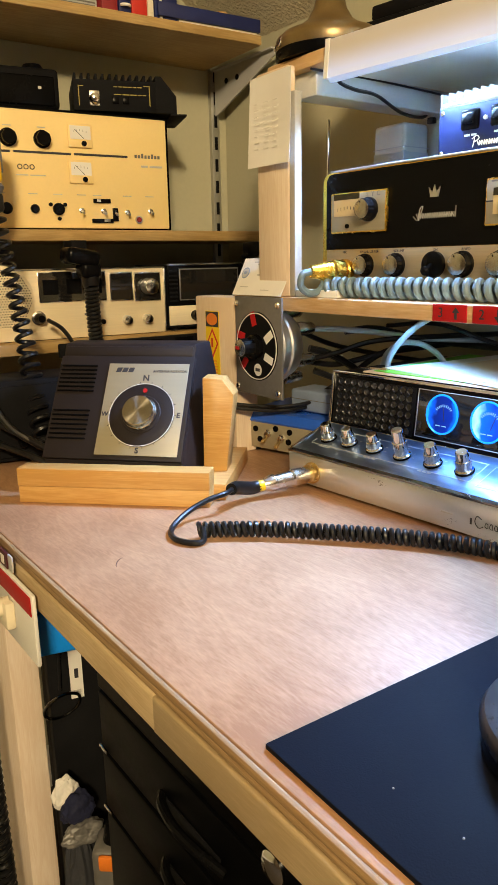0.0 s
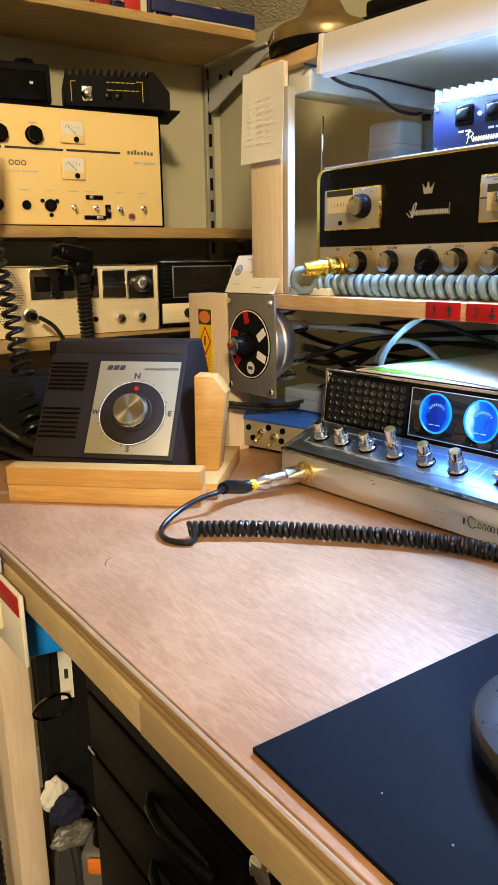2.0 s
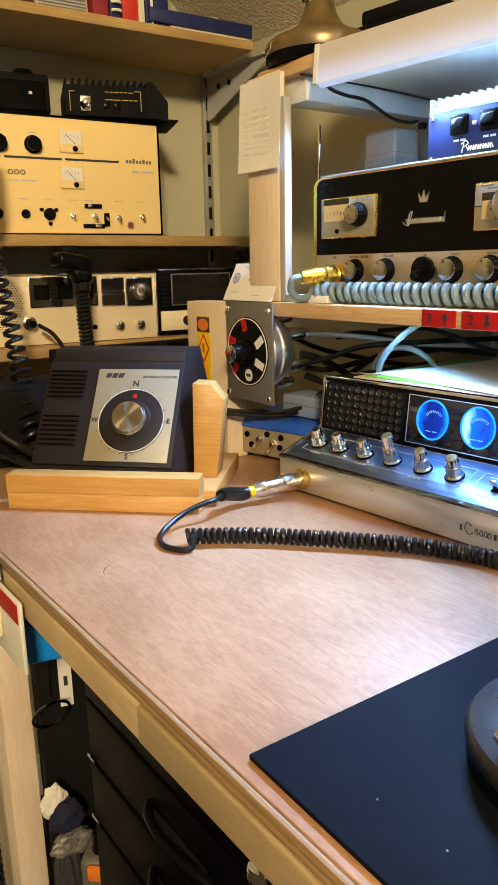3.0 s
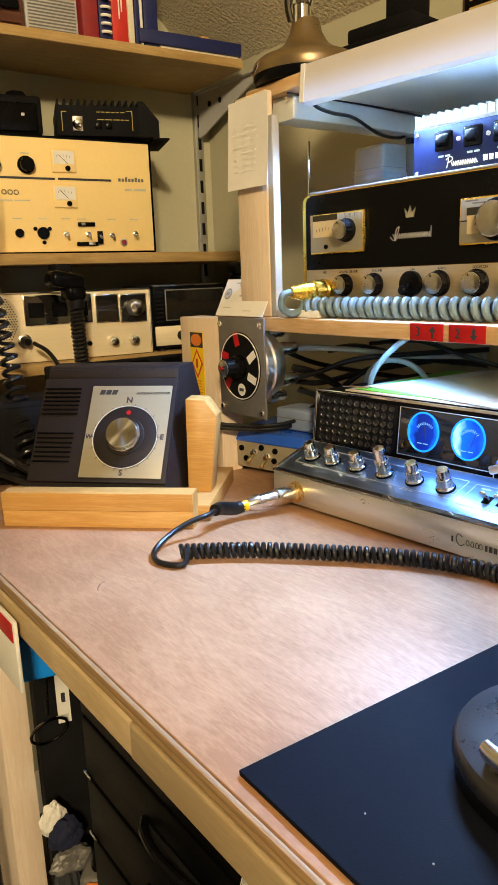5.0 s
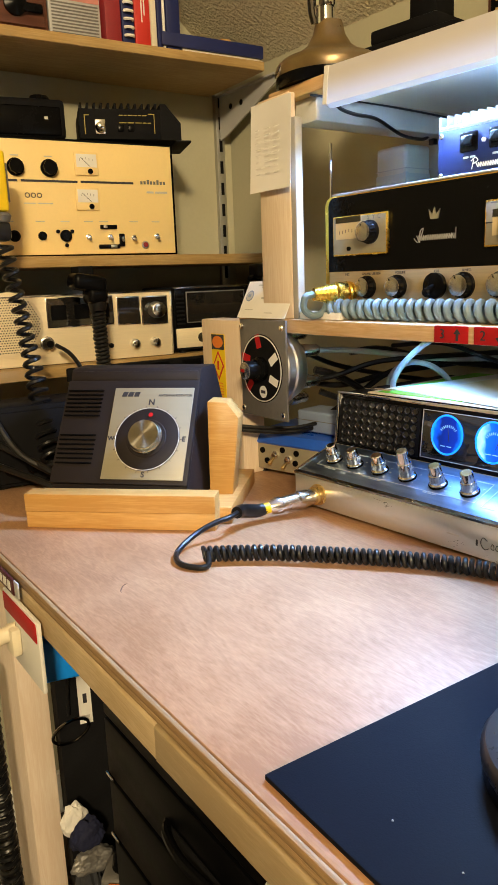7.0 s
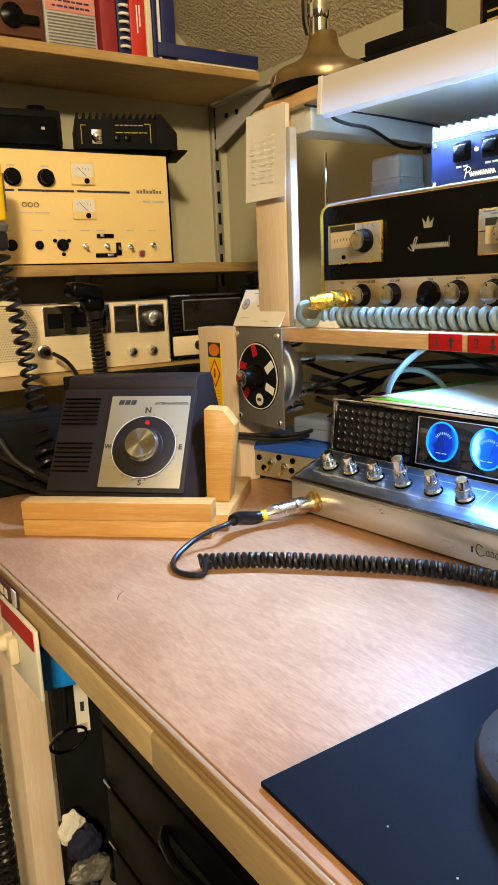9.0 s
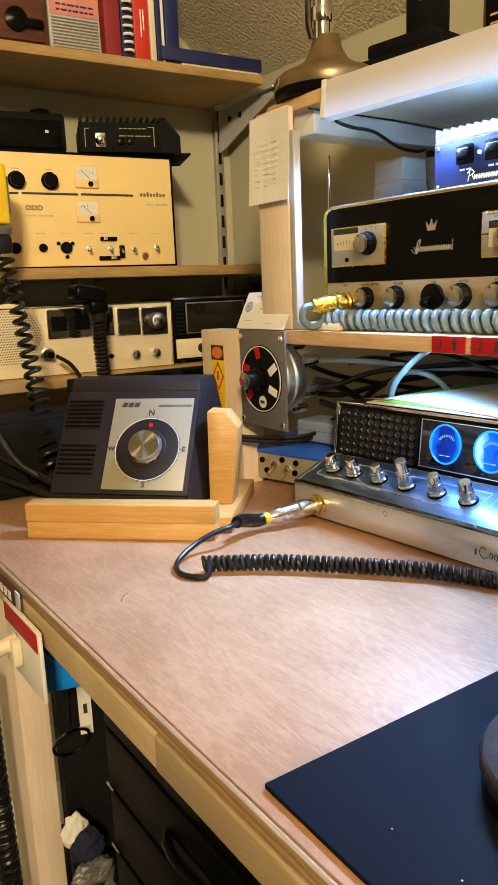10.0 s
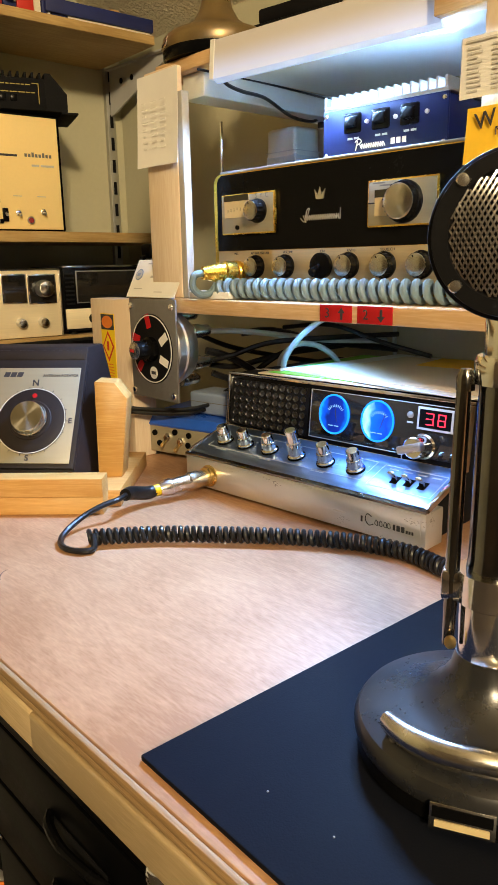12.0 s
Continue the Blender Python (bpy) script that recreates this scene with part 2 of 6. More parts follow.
def part(name, bm, material, parent=None, label="", smooth=True):
    """Links a bmesh as one mesh under a thing or under a part."""
    me = bpy.data.meshes.new(name)
    bmesh.ops.recalc_face_normals(bm, faces=bm.faces[:])
    if smooth:
        for f in bm.faces:
            f.smooth = True
        for e in bm.edges:
            if len(e.link_faces) == 2 and e.calc_face_angle(0) > 0.6:
                e.smooth = False
    bm.to_mesh(me)
    bm.free()
    me.materials.append(material)
    ob = new(name, me)
    if parent:
        ob.parent = parent
    if label:
        ob["label"] = label
    return ob


def structure(name, bm, material, label, category):
    return tagged(part(name, bm, material, None, "", False), label, category, "", "structure")


def box(x0, x1, y0, y1, z0, z1, r=0.0, seg=2, bm=None, m=None):
    """A block, its edges rounded by r."""
    b = bmesh.new()
    bmesh.ops.create_cube(b, size=1)
    for v in b.verts:
        v.co = Vector(((x0 + x1) / 2 + v.co.x * (x1 - x0), (y0 + y1) / 2 + v.co.y * (y1 - y0), (z0 + z1) / 2 + v.co.z * (z1 - z0)))
    if r:
        bmesh.ops.bevel(b, geom=b.edges[:], offset=r, segments=seg, profile=0.5, affect="EDGES")
    return joined(bm, b, m)


def joined(bm, b, m=None):
    if m is not None:
        bmesh.ops.transform(b, matrix=m, verts=b.verts[:])
    if bm is None:
        return b
    me = bpy.data.meshes.new("tmp")
    b.to_mesh(me)
    b.free()
    bm.from_mesh(me)
    bpy.data.meshes.remove(me)
    return bm


def lathe(profile, seg=32, m=None, bm=None):
    """Turns (radius, height) pairs round z."""
    b = bmesh.new()
    rings = []
    for r, z in profile:
        if r < 1e-6:
            rings.append([b.verts.new((0, 0, z))])
        else:
            rings.append([b.verts.new((r * math.cos(2 * math.pi * i / seg), r * math.sin(2 * math.pi * i / seg), z)) for i in range(seg)])
    for p, q in zip(rings, rings[1:]):
        for i in range(seg):
            j = (i + 1) % seg
            if len(p) == 1 and len(q) > 1:
                b.faces.new((p[0], q[j], q[i]))
            elif len(q) == 1 and len(p) > 1:
                b.faces.new((p[i], p[j], q[0]))
            elif len(p) > 1:
                b.faces.new((p[i], p[j], q[j], q[i]))
    for ring in (rings[0], rings[-1]):
        if len(ring) > 1:
            b.faces.new(ring)
    return joined(bm, b, m)


def prism(points, x0, x1, m=None, bm=None, r=0.0):
    """A (y, z) outline carried from x0 to x1."""
    b = bmesh.new()
    a = [b.verts.new((x0, y, z)) for y, z in points]
    c = [b.verts.new((x1, y, z)) for y, z in points]
    b.faces.new(a)
    b.faces.new(c[::-1])
    for i in range(len(points)):
        j = (i + 1) % len(points)
        b.faces.new((a[i], c[i], c[j], a[j]))
    if r:
        bmesh.ops.recalc_face_normals(b, faces=b.faces[:])
        bmesh.ops.bevel(b, geom=b.edges[:], offset=r, segments=2, profile=0.5, affect="EDGES")
    return joined(bm, b, m)


def smooth_path(points, steps=8):
    """A curve through the points."""
    pts = [Vector(p) for p in points]
    pts = [2 * pts[0] - pts[1]] + pts + [2 * pts[-1] - pts[-2]]
    out = []
    for i in range(1, len(pts) - 2):
        a, b, c, d = pts[i - 1:i + 3]
        for k in range(steps):
            t = k / steps
            out.append(0.5 * (2 * b + (c - a) * t + (2 * a - 5 * b + 4 * c - d) * t * t + (3 * b - a - 3 * c + d) * t ** 3))
    out.append(pts[-2])
    return out


def tube(path, r, sides=8, bm=None, m=None):
    b = bmesh.new()
    path = [Vector(p) for p in path]
    side = None
    rings = []
    for i, p in enumerate(path):
        d = (path[min(i + 1, len(path) - 1)] - path[max(i - 1, 0)]).normalized()
        if side is None:
            side = d.orthogonal().normalized()
        side = (side - d * side.dot(d)).normalized()
        up = d.cross(side)
        rr = r(i / (len(path) - 1)) if callable(r) else r
        rings.append([b.verts.new(p + rr * (math.cos(2 * math.pi * k / sides) * side + math.sin(2 * math.pi * k / sides) * up)) for k in range(sides)])
    for p, q in zip(rings, rings[1:]):
        for k in range(sides):
            b.faces.new((p[k], p[(k + 1) % sides], q[(k + 1) % sides], q[k]))
    b.faces.new(rings[0][::-1])
    b.faces.new(rings[-1])
    return joined(bm, b, m)


def coil(path, radius, r, turns, per=12, sides=6):
    """A coiled cord whose axis follows the path."""
    pts = smooth_path(path, 10)
    length = [0.0]
    for a, b in zip(pts, pts[1:]):
        length.append(length[-1] + (b - a).length)
    out, side, j = [], None, 0
    total = int(turns * per)
    for i in range(total + 1):
        s = length[-1] * i / total
        while j < len(pts) - 2 and length[j + 1] < s:
            j += 1
        d = (pts[j + 1] - pts[j]).normalized()
        c = pts[j] + (pts[j + 1] - pts[j]) * ((s - length[j]) / max(1e-9, length[j + 1] - length[j]))
        if side is None:
            side = d.orthogonal().normalized()
        side = (side - d * side.dot(d)).normalized()
        up = d.cross(side)
        a = 2 * math.pi * i / per
        rr = radius(i / total) if callable(radius) else radius
        out.append(c + rr * (math.cos(a) * side + math.sin(a) * up))
    return tube(out, r, sides)


def facing(x, y, z, lean=0.0, spin=0.0):
    """Local z comes out of a front panel (towards -y) that leans back by lean degrees."""
    return pose(x, y, z, 90 - lean, 0, 0) @ pose(0, 0, 0, 0, 0, spin)


def letters(name, words, size, material, parent, m, depth=0.0004, label="", bold=0.0):
    """Raised writing in the built-in font, centred on m, reading along its x."""
    cu = bpy.data.curves.new("writing", "FONT")
    cu.body, cu.size, cu.align_x, cu.align_y, cu.extrude, cu.offset = words, size, "CENTER", "CENTER", depth, bold
    tmp = bpy.data.objects.new("writing", cu)
    me = bpy.data.meshes.new_from_object(tmp)
    bpy.data.objects.remove(tmp)
    bpy.data.curves.remove(cu)
    me.transform(m)
    me.materials.clear()
    me.materials.append(material)
    ob = new(name, me)
    ob.parent = parent
    if label:
        ob["label"] = label
    return ob


def bars(name, rects, material, parent, m, depth=0.0004, label=""):
    """Flat bars (x0, x1, y0, y1) on the plane of m, in one mesh."""
    bm = bmesh.new()
    for x0, x1, y0, y1 in rects:
        box(x0, x1, y0, y1, 0, depth, bm=bm, m=m)
    return part(name, bm, material, parent, label, False)


def text_lines(rng, x0, x1, y0, y1, rows, h=0.5):
    """Rows of short bars for writing too small to read."""
    out, step = [], (y1 - y0) / rows
    for i in range(rows):
        x, y = x0, y1 - (i + 0.5) * step
        while x < x1 - 0.1 * (x1 - x0):
            w = (x1 - x0) * rng.uniform(0.08, 0.24)
            out.append((x, min(x1, x + w), y - h * step / 2, y + h * step / 2))
            x += w + (x1 - x0) * 0.035
    return out


def knob(name, parent, m, r, h, cap=None, body=None, label="", skirt=1.0, ridges=18, mark=True):
    """A fluted control knob with a spun metal cap and a pointer line."""
    bm = bmesh.new()
    seg = ridges * 2
    prof = [(r * skirt, 0), (r * skirt, h * 0.25), (r, h * 0.35), (r * 0.95, h * 0.95), (r * 0.85, h), (0, h)]
    lathe(prof, seg, None, bm)
    for v in bm.verts:
        if 0.3 * h < v.co.z < 0.97 * h:
            a = math.atan2(v.co.y, v.co.x)
            k = 1 - 0.06 * (int(round(a / (2 * math.pi) * seg)) % 2)
            v.co.x *= k
            v.co.y *= k
    bmesh.ops.transform(bm, matrix=m, verts=bm.verts[:])
    k = part(name, bm, body or BLACK, parent, label)
    if cap:
        c = part("cap", lathe([(r * 0.87, h * 0.98), (r * 0.87, h + r * 0.05), (r * 0.81, h + r * 0.09), (0, h + r * 0.09)], 36), SPUN, k, "spun metal cap")
        c.matrix_basis = m
    if mark:
        part("pointer", box(-r * 0.035, r * 0.035, r * 0.60, r * 0.76, h, h + r * 0.13, m=m), BLACK if cap else WHITE, k)
    return k


def screw(parent, m, r=0.003, material=None, name="screw"):
    bm = lathe([(r, 0), (r, r * 0.25), (r * 0.75, r * 0.6), (0, r * 0.7)], 14, m)
    return part(name, bm, material or NICKEL, parent)


def lever(parent, m, r=0.0025, h=0.014, material=None, name="toggle", lean=20):
    """A bat-handled toggle with its nut."""
    bm = lathe([(r * 1.9, 0), (r * 1.9, r), (r * 1.2, r * 1.3), (r * 1.2, r * 2)], 6, m)
    t = part(name, bm, NICKEL, parent)
    part("bat", lathe([(r * 0.6, r), (r * 0.7, h * 0.5), (r, h * 0.9), (r * 0.7, h), (0, h)], 12, m @ pose(0, 0, 0, lean, 0, 0)), material or NICKEL, t)
    return t


# ---- the room ----
DESK = 0.755
structure("floor", box(-2.6, 0.98, -2.4, 1.38, -0.06, 0.0), CARPET, "dark brown carpeted floor under the bench", "floor")
structure("wall_north", box(-2.6, 0.98, 1.262, 1.38, 0.0, 2.4), WALL, "warm grey painted wall behind the shelves", "wall")
structure("wall_east", box(0.864, 0.98, -2.4, 1.26, 0.0, 1.407), WALL, "warm grey painted low wall behind the bench", "wall")
structure("wall_south", box(-2.6, 0.98, -2.5, -2.4, 0.0, 2.4), DARK_WALL, "unseen wall behind the camera, darkened to bounce less light", "wall")
structure("wall_west", box(-2.7, -2.6, -2.5, 1.38, 0.0, 2.4), DARK_WALL, "unseen wall across the room, darkened to bounce less light", "wall")
SLOPE = 0.86
knee = 0.864 + 0.02
flat_x = knee - (2.4 - 1.39) / SLOPE
bm = prism([(-2.5, 0), (1.38, 0), (1.38, 0.08), (-2.5, 0.08)], 0, 1)
for v in bm.verts:
    t = v.co.x
    v.co.x, v.co.z = (1.02, 1.407 - (1.02 - 0.864) * SLOPE + v.co.z) if t < 0.5 else (flat_x, 1.407 + (0.864 - flat_x) * SLOPE + v.co.z)
structure("ceiling_slope", bm, CEIL, "rough textured plaster on the sloping ceiling", "ceiling")
structure("ceiling", box(-2.7, flat_x + 0.02, -2.5, 1.38, 1.407 + (0.864 - flat_x) * SLOPE, 2.62), CEIL, "textured plaster ceiling", "ceiling")

# ceiling fixture that gives the room its warm light
lampt = thing("ceiling_lamp", "square warm white ceiling lamp with a frosted cover", "lamp", (-0.95, -1.60, 2.16))
part("base", box(-0.20, 0.20, -0.20, 0.20, 0.0, 0.05, 0.006), WHITE, lampt)
part("rod", lathe([(0.012, 0.05), (0.012, 0.25)], 16), WHITE, lampt)
part("cover", box(-0.19, 0.19, -0.19, 0.19, -0.03, -0.002, 0.01), WHITE, lampt, "frosted cover")

# ---- the bench ----
bench = thing("workbench", "plywood workbench with a routed wooden front edge", "workbench", (0, 0, 0))
part("top", box(0.199, 0.862, -1.3, 1.02, DESK - 0.018, DESK, 0.0012), PLY, bench, "pinkish plywood top")
part("edge_band", box(0.194, 0.1985, -1.3, 1.02, DESK - 0.0074, DESK - 0.0004, 0.0018), EDGE, bench, "worn plywood edge")
part("edge_layer", box(0.1950, 0.1985, -1.3, 1.02, DESK - 0.0134, DESK - 0.0080, 0.0012), EDGE, bench)
for a_, b_, dx in ((-1.3, 0.3854, 0.0), (0.3860, 1.02, 0.0006)):
    bm = prism([(0.1945, 0.712), (0.1932, 0.7135), (0.1932, 0.7390), (0.1946, 0.7405), (0.1985, 0.7405), (0.1985, 0.7366), (0.225, 0.7366), (0.225, 0.712)], a_, b_, None, None, 0.0008)
    bmesh.ops.transform(bm, matrix=Matrix(((0, 1, 0, 0), (1, 0, 0, 0), (0, 0, 1, 0), (0, 0, 0, 1))), verts=bm.verts[:])
    part("apron", bm, TRIM, bench, "stepped wooden apron").location.x = dx
for x, y in ((0.2145, 0.80), (0.80, 0.90), (0.80, -1.2), (0.232, -1.2)):
    part("leg", box(x, x + 0.036, y, y + 0.088, 0.0, 0.7365, 0.002), LEG_PINE, bench, "bare pine leg")
structure("baseboard", box(-2.6, 0.864, 1.25, 1.262, 0, 0.09, 0.002), WHITE, "white painted baseboard", "baseboard")

# ---- left wall shelving ----
def board(label, x0, x1, y0, y1, z0, z1, rz=0.0, pivot=(0, 0)):
    """A wall shelf: plank and a lighter front edge strip."""
    t = thing("shelf", label, "shelf", (pivot[0], pivot[1], z0), rz, "pine wall shelves")
    part("plank", box(x0 - pivot[0], x1 - pivot[0], y0 + 0.0042 - pivot[1], y1 - pivot[1], 0, z1 - z0, 0.001), SHELF_PINE, t)
    part("edge_strip", box(x0 - pivot[0], x1 - pivot[0], y0 - pivot[1], y0 + 0.004 - pivot[1], 0.0003, z1 - z0 - 0.0003, 0.0012), SHELF_PINE, t, "pale front edge strip")
    return t


board("pine wall shelf carrying a cream amplifier", -0.5, 0.855, 1.085, 1.2618, 1.054, 1.071)
board("low pine wall shelf carrying two transceivers", -0.5, 0.855, 1.085, 1.2618, 0.887, 0.904)
board("upper pine wall shelf loaded with books", -0.5, 0.82, 1.068, 1.2618, 1.370, 1.385, -3.0, (0.82, 1.262))
pst = thing("power_strip", "long black power strip along the low shelf front", "power strip", (0.415, 1.070, 0.885), -2)
part("body", box(0.0, 0.40, 0.0, 0.010, -0.006, 0.016, 0.003), BLACK_MATT, pst)
for i in range(6):
    part("socket", box(0.02 + i * 0.06, 0.055 + i * 0.06, -0.001, -0.0001, -0.002, 0.012), BLACK, pst)

std = thing("shelf_standard", "slotted galvanised shelf standard screwed to the wall", "shelf standard", (0.835, 1.262, 0.85))
bm = box(-0.009, 0.009, -0.010, 0.0, 0, 0.53, 0.001)
part("channel", bm, STEEL, std)
for i in range(13):
    part("slot", box(-0.003, 0.003, -0.0115, -0.0095, 0.02 + i * 0.04, 0.043 + i * 0.04), BLACK_MATT, std)
brk = thing("shelf_bracket", "pressed white steel shelf bracket with punched holes", "bracket", (0.835, 1.25, 1.37))
part("web", prism([(0, 0.0), (-0.185, -0.0), (-0.185, -0.012), (-0.02, -0.075), (0, -0.08)], -0.0015, 0.0015), GREY_LT, brk)
part("flange", box(-0.010, 0.010, -0.187, 0.0, -0.003, -0.0003), GREY_LT, brk)
for y in (-0.04, -0.075):
    part("hole", lathe([(0.005, 0), (0.005, 0.001)], 12, pose(-0.0016, y, -0.025, 0, -90, 0)), BLACK_MATT, brk)


def amplifier_cream():
    """Wide cream-fronted linear amplifier in a black case."""
    t = thing("linear_amplifier", "cream-fronted linear amplifier in a black case with two meters", "amplifier", (0.628, 1.095, 1.071), -6)
    part("case", box(-0.43, 0.010, 0.004, 0.145, 0.0, 0.175, 0.003), BLACK, t, "black enamelled case")
    part("front_panel", box(-0.424, 0.0035, -0.001, 0.0038, 0.003, 0.170, 0.001), CREAM, t, "cream panel")
    for z, x in ((0.121, -0.1585), (0.069, -0.1605)):
        me = part("meter", box(x, x + 0.038, -0.005, -0.0012, z, z + 0.034, 0.002), CREAM, t, "square meter with a cream bezel")
        part("meter_face", box(x + 0.003, x + 0.035, -0.0056, -0.0051, z + 0.012, z + 0.031), PAPER, me)
        part("screw_boss", lathe([(0.004, 0), (0.004, 0.002), (0.0, 0.003)], 14, facing(x + 0.024, -0.005, z + 0.006)), BLACK, me)
        bars("scale", [(x + 0.008 + i * 0.005, x + 0.0085 + i * 0.005, z + 0.023 - 0.0009 * abs(2 - i), z + 0.026 - 0.0009 * abs(2 - i)) for i in range(5)], INK_GREY, me, facing(0, -0.0056, 0))
        part("needle", tube([(x + 0.024, -0.0058, z + 0.013), (x + 0.010, -0.0058, z + 0.026)], 0.0004, 5), INK, me)
    bars("stripe", [(-0.424, -0.246, 0.1095, 0.1128), (-0.241, -0.155, 0.1098, 0.1130), (-0.150, -0.064, 0.1102, 0.1134)], INK, t, facing(0, -0.001, 0), 0.0006, "dark stripe")
    # the maker's marks, as plain shapes
    m = facing(-0.2245, -0.0012, 0.0905)
    for i, x in enumerate((-0.009, 0.0, 0.009)):
        bm = bmesh.new()
        tube([(x + 0.0032 * math.cos(a), 0.0032 * math.sin(a), 0.0003) for a in np.linspace(0, 6.283, 16)], 0.0007, 5, bm, m)
        part("maker_mark", bm, INK, t)
    bars("maker_mark", [(-0.050 + i * 0.0056, -0.0462 + i * 0.0056, -0.0022, 0.0026 + 0.002 * (i % 3 == 2)) for i in range(8)], INK_GREY, t, facing(-0.002, -0.0012, 0.113))
    bars("caption", [(-0.042, -0.030, 0, 0.003), (-0.027, -0.006, 0, 0.003)], INK_SOFT, t, facing(0, -0.0012, 0.097))
    bars("caption", [(-0.24, -0.222, 0, 0.0016), (-0.219, -0.196, 0, 0.0016)], INK_SOFT, t, facing(0, -0.0012, 0.078))
    for i, x in enumerate((-0.265, -0.218, -0.180, -0.143, -0.118, -0.068, -0.030)):
        bars("caption", [(x - 0.007, x + 0.007, 0.052, 0.0532)], INK_SOFT, t, facing(0, -0.0012, 0))
    for x in (-0.397, -0.322, -0.2475, -0.1975):
        knob("knob", t, facing(x, -0.0012, 0.130, 0, 35), 0.0112, 0.014, None, BLACK, "black fluted knob", 1.15, 8, False)
        bars("caption", [(x - 0.006, x + 0.006, 0.146, 0.1475)], INK_SOFT, t, facing(0, -0.0012, 0))
    for x, r in ((-0.30, 0.0085), (-0.2586, 0.0085), (-0.2169, 0.0065), (-0.1807, 0.009)):
        part("jack", lathe([(r, 0), (r, 0.004), (r * 0.7, 0.006), (0, 0.006)], 20, facing(x, -0.0012, 0.031)), BLACK, t)
    for x, z in ((-0.1925, 0.0375), (-0.1705, 0.0375), (-0.1805, 0.017)):
        part("pin_jack", lathe([(0.003, 0), (0.003, 0.003), (0, 0.003)], 12, facing(x, -0.0012, z)), BLACK, t)
    for x, z in ((-0.1445, 0.0293), (-0.109, 0.029), (-0.0901, 0.0275), (-0.0695, 0.0276), (-0.0295, 0.030)):
        lever(t, facing(x, -0.0012, z), 0.0024, 0.013, ALU)
    part("slide_switch", box(-0.125, -0.097, -0.0045, -0.0012, 0.041, 0.0475, 0.001), BLACK, t)
    part("slide_tab", box(-0.120, -0.114, -0.007, -0.0046, 0.0425, 0.0465, 0.0005), ALU, t)
    part("slide_switch", box(-0.129, -0.094, -0.0045, -0.0012, 0.011, 0.0175, 0.001), BLACK, t)
    part("slide_tab", box(-0.110, -0.100, -0.007, -0.0046, 0.0125, 0.0165, 0.0005), ALU, t)
    part("rocker", box(-0.0945, -0.086, -0.006, -0.0012, 0.014, 0.034, 0.001), BLACK, t)
    j = part("red_jack", lathe([(0.0058, 0), (0.0058, 0.003), (0.0045, 0.003)], 18, facing(-0.0506, -0.0012, 0.0165)), ALU, t)
    part("jewel", lathe([(0.0044, 0.001), (0.004, 0.0035), (0, 0.0045)], 16, facing(-0.0506, -0.0012, 0.0165)), MAROON, j, "dark red jewel")
    return t


amplifier_cream()


def amplifier_black():
    """Small finned black amplifier on top of the cream one."""
    t = thing("mobile_amplifier", "small black finned mobile amplifier on the cream amplifier", "amplifier", (0.492, 1.128, 1.2462), -20)
    part("body", box(0.0, 0.128, 0.0, 0.11, 0.003, 0.048, 0.001), BLACK_MATT, t)
    for i in range(12):
        x = 0.004 + i * 0.0106
        part("fin", prism([(0.0, 0.0478), (0.0, 0.056), (0.11, 0.056), (0.11, 0.0478)], x - 0.0016, x + 0.0016), BLACK_MATT, t)
    bm = prism([(0.1275, 0.056), (0.1275, 0.003), (0.160, 0.003), (0.160, 0.028), (0.136, 0.056)], 0, 0.11)
    bmesh.ops.transform(bm, matrix=Matrix(((0, 1, 0, 0), (1, 0, 0, 0), (0, 0, 1, 0), (0, 0, 0, 1))), verts=bm.verts[:])
    part("side_bracket", bm, BLACK_MATT, t)
    part("mounting_foot", box(0.150, 0.176, 0.0, 0.11, -0.0005, 0.0025, 0.0005), BLACK_MATT, t)
    c = part("chrome_connector", lathe([(0.008, 0), (0.008, 0.004), (0.006, 0.006), (0.006, 0.012), (0.003, 0.013)], 18, facing(0.032, 0.0, 0.020)), CHROME, t, "chrome coaxial socket")
    part("collar", box(0.024, 0.040, -0.002, 0.0, 0.010, 0.032, 0.001), NICKEL, c)
    bars("outline", [(0.008, 0.0092, 0.01, 0.038), (0.008, 0.016, 0.0375, 0.0387), (0.108, 0.118, 0.040, 0.0412), (0.1168, 0.118, 0.012, 0.041)], OLIVE, t, facing(0, 0, 0), 0.0005, "olive printed outline")
    bars("caption", text_lines(random.Random(4), 0.062, 0.112, 0.022, 0.044, 2, 0.12), OLIVE, t, facing(0, 0, 0))
    for x in (0.064, 0.080):
        part("push_button", box(x - 0.005, x + 0.005, -0.003, 0.0, 0.014, 0.024, 0.001), BLACK, t)


amplifier_black()


def tuner_black():
    """Black box with two round feet on its lid."""
    t = thing("antenna_tuner", "black metal equipment box with a red pointer meter", "equipment", (0.298, 1.150, 1.2462), -10)
    part("case", box(0.0, 0.172, 0.0, 0.095, 0.0, 0.056, 0.006, 3), BLACK_MATT, t)
    part("front_panel", box(0.008, 0.164, -0.002, -0.0002, 0.004, 0.044, 0.002), BLACK, t)
    part("red_pointer", prism([(-0.003, 0.008), (-0.003, 0.024), (-0.002, 0.024), (-0.002, 0.008)], 0.118, 0.124, m=pose(0.05, 0, -0.045, 0, 32, 0)), BOOK_RED, t, "red pointer")
    for x in (0.04, 0.14):
        part("lid_knob", lathe([(0.015, 0), (0.016, 0.004), (0.013, 0.009), (0, 0.010)], 20, pose(x, 0.03, 0.056)), BLACK, t)
    bars("caption", [(0.140, 0.145, 0.026, 0.030)], INK_SOFT, t, facing(0, -0.002, 0))


tuner_black()


